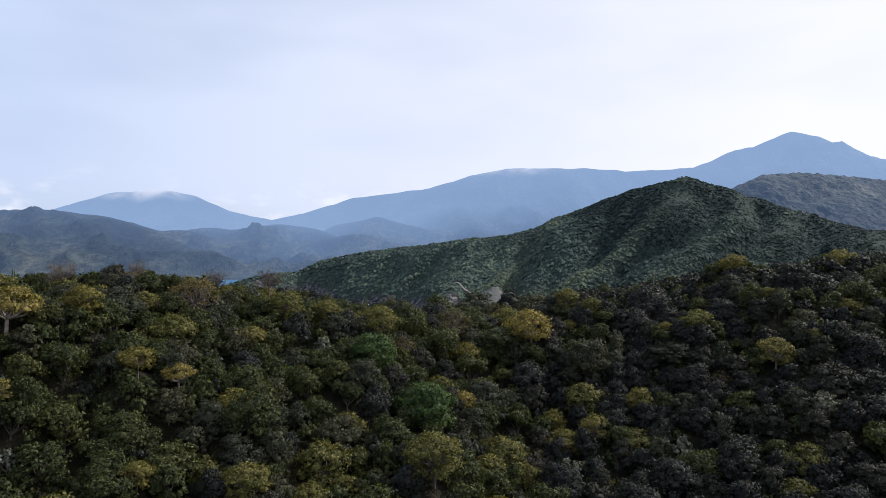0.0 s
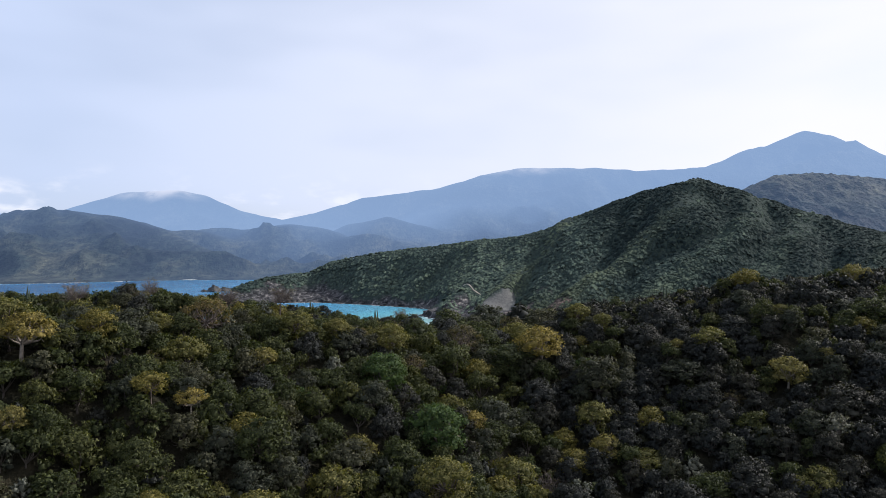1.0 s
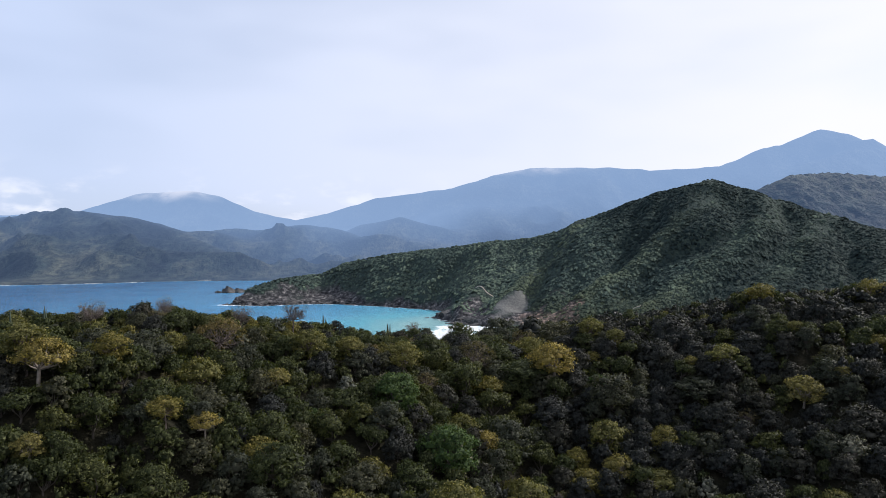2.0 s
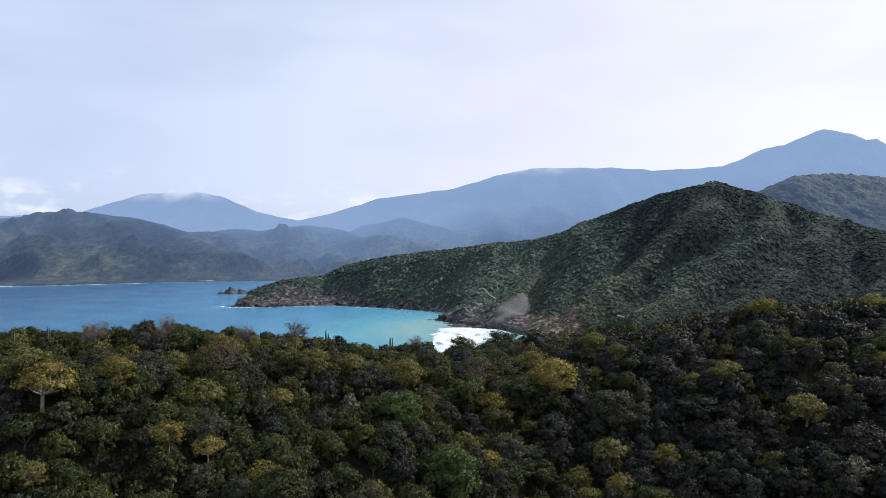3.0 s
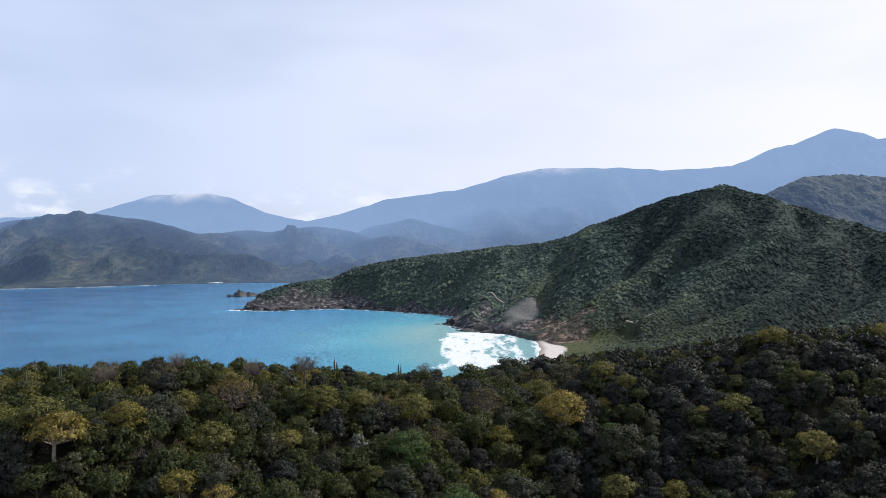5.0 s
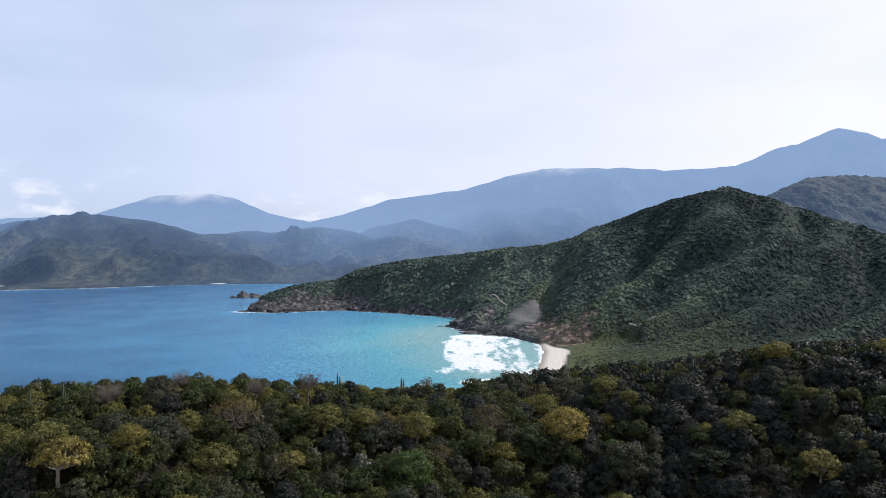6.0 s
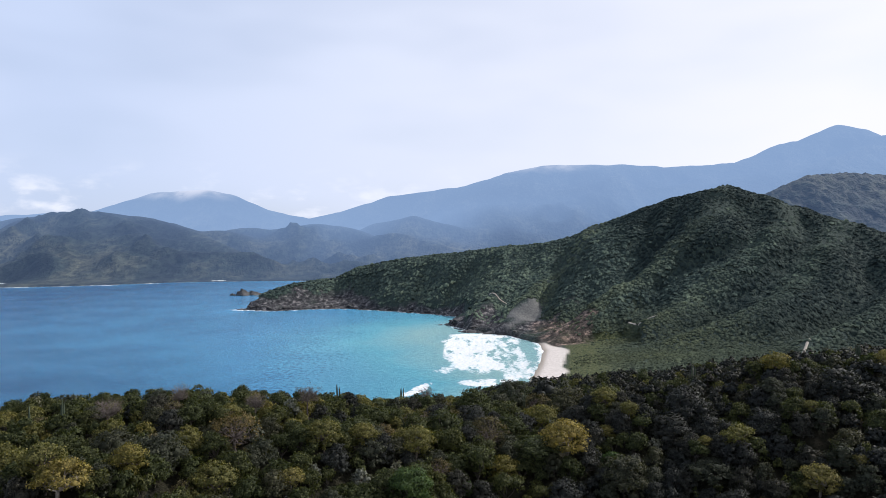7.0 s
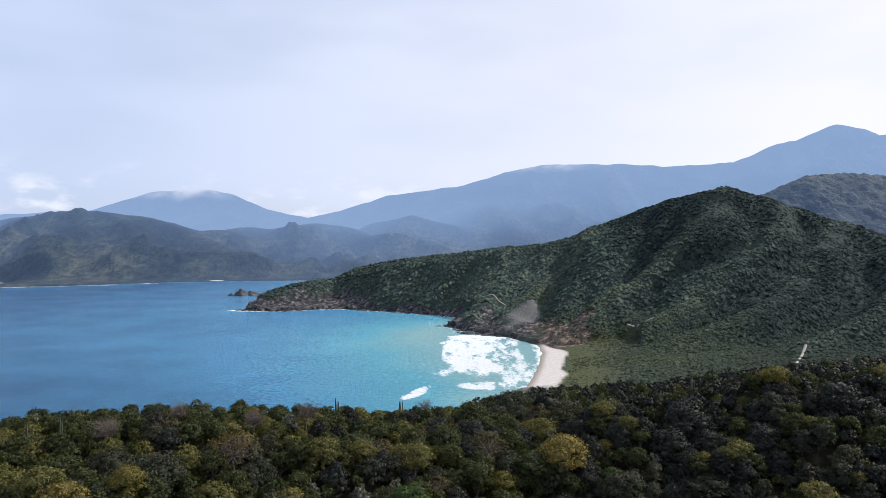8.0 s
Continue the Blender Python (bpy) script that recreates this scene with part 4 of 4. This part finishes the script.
        near = [q for i in (-1, 0, 1) for j in (-1, 0, 1) for q in cells.get((int(x // 8) + i, int(y // 8) + j), ())]
        if all(math.hypot(x - ox, y - oy) > 0.42 * (rad + o) for ox, oy, o in near):
            add(x, y, rad)
            trees.append((x, y, rad, ("ragged", "shade_toned", "green")[int(r.integers(3))]))
    return trees, tops, tall


def build_woods():
    trees, tops, tall_ones = place_trees()
    marks = len(tops)
    r = np.random.default_rng(5)
    feet = land(np.array([t[0] for t in trees]), np.array([t[1] for t in trees]))
    masters, count, single, rest = {}, {}, [], []
    order = sorted(range(len(trees)), key=lambda k: trees[k][1] + 0.25 * abs(trees[k][0]))
    for k in order:
        x, y, rad, kind = trees[k]
        count[kind] = count.get(kind, 0) + (k < tall_ones)
        (single if k < marks or (k < tall_ones and count[kind] <= 300 and 58 < y < 196 and abs(x) < 0.66 * y + 8) else rest).append(k)
    for k in single:
        x, y, rad, kind = trees[k]
        shape, *_, variants, name, label, category = KINDS[kind]
        tilt = Euler((r.uniform(-0.06, 0.06), r.uniform(-0.06, 0.06), r.uniform(0, 6.28)))
        if k < marks:                    # the conspicuous ones, each of its own height
            unit_top, foot = 1.72 if shape == "round" else 1.45, feet[k] - 0.3
            tall = max(tops[k] - foot, 0.9 * rad)
            lift = max(tall / (0.92 * rad) - unit_top, 0.0)
            root = tagged(new(name), label, category, "trees on the near hill")
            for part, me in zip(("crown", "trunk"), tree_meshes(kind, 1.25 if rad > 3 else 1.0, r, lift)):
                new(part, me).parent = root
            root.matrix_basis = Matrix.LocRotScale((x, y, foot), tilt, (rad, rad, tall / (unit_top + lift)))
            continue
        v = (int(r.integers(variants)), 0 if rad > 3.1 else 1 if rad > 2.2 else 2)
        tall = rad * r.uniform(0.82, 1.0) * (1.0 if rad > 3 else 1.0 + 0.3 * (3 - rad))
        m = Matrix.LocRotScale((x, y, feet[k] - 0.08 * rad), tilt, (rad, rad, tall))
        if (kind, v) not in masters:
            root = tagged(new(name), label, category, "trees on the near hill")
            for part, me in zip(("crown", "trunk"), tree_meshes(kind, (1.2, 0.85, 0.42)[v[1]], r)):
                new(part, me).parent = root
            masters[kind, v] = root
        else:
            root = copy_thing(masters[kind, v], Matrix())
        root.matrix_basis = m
    # the many others, too far back or aside to count
    mats = [LEAF_GREEN, LEAF_SHADE, LEAF_GREY, LEAF_FRESH, LEAF_OLIVE, LEAF_YELLOW, LEAF_DRY, LEAF_PALE]
    few = {}
    for kind, (shape, leaves, size, leaf, *_) in KINDS.items():
        few[kind] = [crown_arrays(lobes_for(shape, r)[:8], 240, 0.2, r, 0.0 if kind in SPARSE else 0.6) for _ in range(3)]
    V, Fc, Nm, M, T, at = [], [], [], [], [], 0
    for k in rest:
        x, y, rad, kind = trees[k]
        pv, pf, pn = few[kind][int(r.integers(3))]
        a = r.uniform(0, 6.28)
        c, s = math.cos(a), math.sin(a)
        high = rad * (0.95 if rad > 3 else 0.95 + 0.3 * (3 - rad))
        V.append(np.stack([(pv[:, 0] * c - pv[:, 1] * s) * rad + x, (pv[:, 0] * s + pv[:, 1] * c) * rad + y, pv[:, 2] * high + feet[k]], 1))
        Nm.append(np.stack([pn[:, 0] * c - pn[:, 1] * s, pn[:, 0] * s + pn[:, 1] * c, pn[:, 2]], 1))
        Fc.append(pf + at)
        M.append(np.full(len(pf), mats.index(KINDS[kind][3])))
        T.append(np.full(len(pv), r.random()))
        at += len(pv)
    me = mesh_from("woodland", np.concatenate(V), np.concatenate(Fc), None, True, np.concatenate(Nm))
    for m_ in mats:
        me.materials.append(m_)
    me.polygons.foreach_set("material_index", np.concatenate(M).astype(np.int32))
    give(me, "tint", np.concatenate(T))
    tagged(new("woodland", me), "dense dry tropical woodland covering the hillside", "woodland", kind="stuff")


build_woods()


def build_far_woods():
    """Crowns on the headland and the hills behind it: a rough low heart with leafy sprays round it."""
    r = np.random.default_rng(9)
    spots = []
    for cell, lo, hi, a0, a1 in ((2.85, 150, 1000, 0, 35), (3.3, 1000, 1300, 0, 35), (2.6, 300, 840, 0, 35), (10.0, 240, 1300, 35, 50)):
        n = int(2 * hi / cell)
        gx, gy = np.meshgrid(np.arange(n) * cell - hi, np.arange(int(hi / cell)) * cell)
        gx, gy = gx.ravel() + r.uniform(-0.85, 0.85, gx.size) * cell, gy.ravel() + r.uniform(-0.85, 0.85, gx.size) * cell
        rr = np.hypot(gx, gy)
        keep = (rr > lo) & (rr < hi) & (np.abs(np.degrees(np.arctan2(gx, gy))) >= a0) & (np.abs(np.degrees(np.arctan2(gx, gy))) < a1) & ~((gy < np.interp(gx, (-110, -70, -45, -25, -5, 12, 26, 45, 65, 90), (122, 122, 126, 144, 176, 190, 178, 166, 162, 166))) & (gy > np.interp(gx, (-60, -30, 0, 30, 60), (50, 56, 66, 70, 66))) & (np.abs(gx) < 0.66 * gy + 17))
        spots.append(np.stack([gx[keep], gy[keep], np.full(keep.sum(), cell)], 1))
    gx, gy = np.meshgrid(np.arange(-260, 261, 5.0), np.arange(-150, 261, 5.0))
    gx, gy = gx.ravel() + r.uniform(-3, 3, gx.size), gy.ravel() + r.uniform(-3, 3, gx.size)
    keep = ((gy < 140) & (gy > 46) & (np.abs(gx) > 0.66 * gy + 17)) | (gy < np.interp(gx, (-60, -30, 0, 30, 60), (50, 56, 66, 70, 66)))
    spots.append(np.stack([gx[keep], gy[keep], np.full(keep.sum(), 3.6)], 1))
    p = np.concatenate(spots)
    z, d, w, over = land_parts(p[:, 0], p[:, 1])
    x, y = p[:, 0], p[:, 1]
    crest_y = np.interp(x, [q[0] for q in POINT + HEADLAND[1:]], [q[1] for q in POINT + HEADLAND[1:]])
    behind = (y > crest_y + 35) & (y < 1330) & ((x < 430) | (y < 1030))
    flat = np.clip(1.2 - (z - 6) / 10, 0, 1) * (d > 24) * (y > 380) * (y < 740) * np.clip((95 - d) / 50, 0, 1)
    scree = np.hypot(((x - 58) - (y - 780)) / 20, ((x - 58) + (y - 780)) / 36) < 1.1
    red = (np.hypot((x - 93) / 27, (y - 708) / 48) + 1.1 * fbm(x, y, 16, 4, 55) < 1.0) & (r.random(len(p)) < 0.85)
    bare = np.minimum(np.hypot((x + 262) / 26, (y - 1078) / 26), np.hypot((x - 15) / 22, (y - 803) / 32)) + 0.8 * fbm(x, y, 20, 3, 52) < 0.9
    patch = fbm(x, y, 80, 3, 77)
    rocky = (z < rock_line(x, y)) & (d < 75) & (w < 0.5) & (y > 715)
    keep = (d > 9) & ~rocky & ~scree & ~red & (w * (27 - d) <= 0)
    for tx, ty, reach in ((25, 858, 5), (30, 847, 5), (38, 839, 5), (48, 828, 5), (156, 680, 5), (163, 671, 5), (171, 665, 5), (241, 521, 6), (250, 537, 6), (258, 550, 6), (267, 563, 6)):
        keep &= np.hypot(x - tx, y - ty) > reach
    keep &= ~(bare & (d < 75)) | (r.random(len(p)) < 0.12)
    keep &= r.random(len(p)) > 0.97 * flat - 0.4 * (patch > 0.12)
    keep &= ~(behind | ((y < 400) & (y > 100) & (x < 260))) | (r.random(len(p)) < 0.12)
    keep &= ~((y < 325) & (y > 100) & (np.abs(x) < 150))
    keep &= (patch > -0.42) | (r.random(len(p)) < 0.6)
    x, y, z, d, cell, flat, patch = x[keep], y[keep], z[keep], d[keep], p[keep, 2], flat[keep], patch[keep]
    spur = np.zeros(len(x))
    for line in SPURS[1:6]:
        spur = np.maximum(spur, np.clip(1.1 - ridge(x, y, line, 0.72, 5)[1] / 9, 0, 1))
    scrub = np.maximum(np.clip((45 - z) / 40, 0, 1) * (y > 300), 0.9 * spur)         # low bush on the valley floor, taller wood above
    low = cell == 2.6
    keep = np.where(low, r.random(len(x)) < 1.8 * scrub, r.random(len(x)) > 0.9 * scrub - 0.2)
    x, y, z, d, cell, flat, patch, spur, scrub, low = (v[keep] for v in (x, y, z, d, cell, flat, patch, spur, scrub, low))
    n = len(x)
    big = ~low & (r.random(n) < np.clip(0.22 + 0.5 * fbm(x, y, 45, 2, 78), 0.04, 0.5))
    rad = np.where(low, cell * r.uniform(0.5, 0.9, n), np.clip(cell, 2.85, 5.0) * r.uniform(0.46, 0.85, n)) * np.where(big, r.uniform(1.15, 1.5, n), 1.0) * (1 - 0.3 * flat) * np.where((y < 320) & (y > 100), 0.6, 1.0)
    # one lobe to a crown, and two smaller ones more to a large one
    m = len(DOME_V)
    tall = r.uniform(0.5, 0.85, (n, 1))
    sink = np.where(big, -0.02, -0.16)[:, None]

    def lobe(some, size, away):
        k = len(some)
        a, b = r.uniform(0, 6.28, (k, 1)), r.uniform(0, 6.28, k)
        q = DOME_V[None] * r.uniform(0.68, 1.2, (k, m, 1)) * size
        q = np.stack([q[..., 0] * np.cos(a) - q[..., 1] * np.sin(a), q[..., 0] * np.sin(a) + q[..., 1] * np.cos(a), q[..., 2] * tall[some] * 1.1 + sink[some]], -1)
        return (q + np.stack([away * np.cos(b), away * np.sin(b), 0.2 * away * r.uniform(-1, 1, k)], -1)[:, None]) * rad[some, None, None]
    more = np.flatnonzero(big)
    owner = np.concatenate([np.arange(n), more, more])
    lobes = np.concatenate([lobe(np.arange(n), 0.95, 0.0), lobe(more, 0.6, 0.7), lobe(more, 0.55, 0.75)])
    foot = np.stack([x, y, z], 1)[:, None]
    sprays = 2
    u = unit(n * sprays, r).reshape(n, sprays, 3)
    u[..., 2] = np.abs(u[..., 2])
    hub = u * np.stack([np.ones((n, 1)), np.ones((n, 1)), tall], -1) * r.uniform(0.85, 1.02, (n, sprays, 1)) + np.stack([0 * sink, 0 * sink, sink], -1)
    tri = hub[:, :, None] + 0.24 * unit(n * sprays * 3, r).reshape(n, sprays, 3, 3) * r.uniform(0.7, 1.3, (n, sprays, 1, 1))
    tri = tri.reshape(n, sprays * 3, 3) * rad[:, None, None]
    # the crowns lean on the slope that they grow on
    lean_x, lean_y = (np.clip((land(x + ox, y + oy) - z) / 3, -1.2, 1.2) for ox, oy in ((3, 0), (0, 3)))
    for part, k in ((lobes, owner), (tri, np.arange(n))):
        part[..., 2] += 0.55 * (part[..., 0] * lean_x[k, None] + part[..., 1] * lean_y[k, None])
    verts = np.concatenate([(lobes + foot[owner]).reshape(-1, 3), (tri + foot).reshape(-1, 3)])
    f = DOME_F[None] + (np.arange(len(owner)) * m)[:, None, None]
    f2 = np.arange(n * sprays * 3).reshape(-1, 3) + len(owner) * m

    def each(v):
        return np.concatenate([np.repeat(v[owner], m), np.repeat(v, sprays * 3)])
    way = np.tile(DOME_V / np.linalg.norm(DOME_V, axis=1, keepdims=True), (len(owner), 1))
    normals = 0.8 * np.concatenate([way, np.repeat(u.reshape(-1, 3), 3, 0)]) + r.normal(0, 0.22, (len(verts), 3)) + np.stack([-0.25 * each(lean_x), -0.25 * each(lean_y), np.full(len(verts), 0.5)], 1)
    me = mesh_from("far_woodland", verts, np.concatenate([f.reshape(-1, 3), f2]), CANOPY, True, normals / np.linalg.norm(normals, axis=1, keepdims=True))

    # shade on the right and haze on the left are put into tint
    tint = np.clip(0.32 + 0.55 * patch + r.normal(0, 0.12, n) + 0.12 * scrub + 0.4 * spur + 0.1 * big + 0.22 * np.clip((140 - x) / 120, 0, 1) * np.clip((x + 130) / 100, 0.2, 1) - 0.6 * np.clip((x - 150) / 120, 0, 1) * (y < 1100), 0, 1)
    # olive is also cut on the right for that shade
    olive = np.clip(np.clip((42 - z) / 28, 0, 1) * (y < 780) * (y > 300) * (x > 40) * (0.8 + 0.6 * patch) + 0.55 * spur, 0, 1) * (1 - 0.7 * np.clip((x - 150) / 130, 0, 1))
    give(me, "olive", each(olive))
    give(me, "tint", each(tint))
    tagged(new("far_woodland", me), "dark green woodland on the headland and hills", "woodland", kind="stuff")


build_far_woods()


# ---------------------------------------------------------------- rocks at the water's edge
def rock_mesh(r, flat=0.6, subdivisions=2):
    bm = bmesh.new()
    bmesh.ops.create_icosphere(bm, subdivisions=subdivisions, radius=1.0)
    shift = Vector((r.uniform(0, 50), r.uniform(0, 50), 0))
    cuts = [(Vector(r.normal(0, 1, 3)).normalized(), r.uniform(0.5, 0.85)) for _ in range(13)] + ([(Vector((0, 0, 1)), 0.6)] if flat < 0.7 else [])
    for v in bm.verts:
        n = noise.noise(v.co * 1.3 + shift) + 0.5 * noise.noise(v.co * 3.1 + shift)
        v.co *= 1 + 0.42 * n
        for way, reach in cuts:
            over = v.co.dot(way) - reach
            if over > 0:
                v.co -= way * over
        v.co *= 1 + 0.1 * noise.noise(v.co * 7 + shift)
        v.co.z *= flat
    me = bpy.data.meshes.new("shore_rock")
    bm.to_mesh(me)
    bm.free()
    me.materials.append(ROCK)
    return me


def build_rocks():
    r = np.random.default_rng(31)
    stack_mesh = rock_mesh(r, 0.75, 4)
    for x, y, sx, sy, sz, turn in ((-452, 1362, 17, 14, 19, 0.3), (-434, 1372, 22, 13, 12, 0.2), (-472, 1358, 8, 6, 6, 0.7)):
        ob = tagged(new("rock_islet", stack_mesh), "grey rock islet standing in the sea off the point", "rock", "rock islets")
        ob.matrix_basis = Matrix.LocRotScale((x, y, 0.5), Euler((0, 0, turn)), (sx, sy, sz))
    shapes = [rock_mesh(r) for _ in range(5)]
    runs = [(14, 20, 90), (14, 26, 90), (34, 35, 4)]
    spots = []
    for lo, hi, count in runs:
        for _ in range(count):
            k = int(r.integers(lo, hi))
            u = r.random()
            a, b = SHORE[k], SHORE[k + 1]
            spots.append((*(a + (b - a) * u + r.normal(0, 4, 2)), r.uniform(1.4, 5.2)))
    spots += [(-14, 836, 9), (-4, 838, 9), (-24, 838, 6), (0, 772, 9), (10, 770, 8), (-8, 775, 6), (18, 762, 7), (-30, 848, 7.5), (-38, 846, 4), (-22, 842, 6), (-4, 779, 8), (3, 774, 6), (-12, 781, 4), (10, 768, 5), (20, 760, 5), (-352, 1046, 8), (-358, 1049, 4), (-344, 1038, 6), (32, 752, 5), (46, 742, 4), (56, 728, 4)]
    for x, y, size in spots:
        ob = tagged(new("shore_rock", shapes[int(r.integers(5))]), "dark wave-washed boulder at the foot of the cliff", "rock", "boulders along the shore")
        z = max(float(land(x, y)[0]), -0.4)
        ob.matrix_basis = Matrix.LocRotScale((x, y, min(z, 6.0)), Euler((r.uniform(-0.3, 0.3), r.uniform(-0.3, 0.3), r.uniform(0, 6.28))), (size * r.uniform(0.8, 1.4), size, size * r.uniform(0.6, 1.1)))


build_rocks()


# ---------------------------------------------------------------- cacti on the crest, dirt tracks
def build_cacti():
    r = np.random.default_rng(3)
    pieces = []
    rings, sides = 7, 14
    for k in range(rings + 1):
        u = k / rings
        rad = 0.13 * (1.0 if u < 0.85 else 0.75 if u < 0.99 else 0.2)
        pieces += [(rad * (1 + 0.16 * (-1) ** s) * math.cos(2 * math.pi * s / sides), rad * (1 + 0.16 * (-1) ** s) * math.sin(2 * math.pi * s / sides), u) for s in range(sides)]
    faces = [(k * sides + s, k * sides + (s + 1) % sides, (k + 1) * sides + (s + 1) % sides, (k + 1) * sides + s) for k in range(rings) for s in range(sides)]
    stem_mesh = mesh_from("stem", np.array(pieces), np.array(faces), CACTUS)
    for x, y, top, stems in ((2.2, 150, 8.2, 6), (8.5, 151, 8.4, 7), (11, 149, 7.6, 4), (-14.7, 147, 7.4, 3), (-62, 103, 8.0, 3), (-26.5, 138, 8.0, 4), (82, 150, 8.4, 5), (47, 149, 8.0, 4), (-66, 101, 7.2, 2)):
        root = tagged(new("columnar_cactus"), "tall dark green columnar cactus rising above the scrub", "cactus", "cacti on the crest")
        root.location = (x, y, float(land(x, y)[0]))
        for k in range(stems):
            stem = new("stem", stem_mesh)
            stem.parent = root
            a, q = r.uniform(0, 6.28), 0 if k == 0 else r.uniform(0.25, 0.9)
            stem.matrix_basis = Matrix.LocRotScale((q * math.cos(a), q * math.sin(a), -0.2), Euler((r.uniform(-0.06, 0.06), r.uniform(-0.06, 0.06), a)), (0.9, 0.9, top * 0.82 * r.uniform(0.72, 1.0)))


build_cacti()
TRACK = bark_material("pale_track", (0.2, 0.175, 0.14), (0.36, 0.32, 0.27))


def build_tracks():
    for line, wide in (([(22, 868), (27, 852), (34, 841), (42, 837), (54, 818)], 1.0), ([(152, 685), (160, 674), (168, 667), (176, 662)], 1.1),
                       ([(236, 512), (246, 530), (258, 550), (274, 574)], 1.5)):
        line = np.array(line, float)
        t = np.linspace(0, len(line) - 1, 24)
        x, y = np.interp(t, range(len(line)), line[:, 0]), np.interp(t, range(len(line)), line[:, 1])
        tx, ty = np.gradient(x), np.gradient(y)
        n = np.hypot(tx, ty)
        half = wide * (1 + 0.5 * value_noise(t * 1.7, t * 0, 8))
        rows = []
        for side in (-1, -0.4, 0.4, 1):
            px, py = x - side * half * ty / n, y + side * half * tx / n
            rows.append(np.stack([px, py, land(px, py) + (0.5 if abs(side) < 1 else -0.3)], 1))
        v = np.concatenate(rows)
        m = len(t)
        f = np.array([(a * m + k, a * m + k + 1, (a + 1) * m + k + 1, (a + 1) * m + k) for a in range(3) for k in range(m - 1)])
        tagged(new("road", mesh_from("road", v, f, TRACK)), "short stretch of pale dirt track on a slope", "track", kind="structure")


build_tracks()
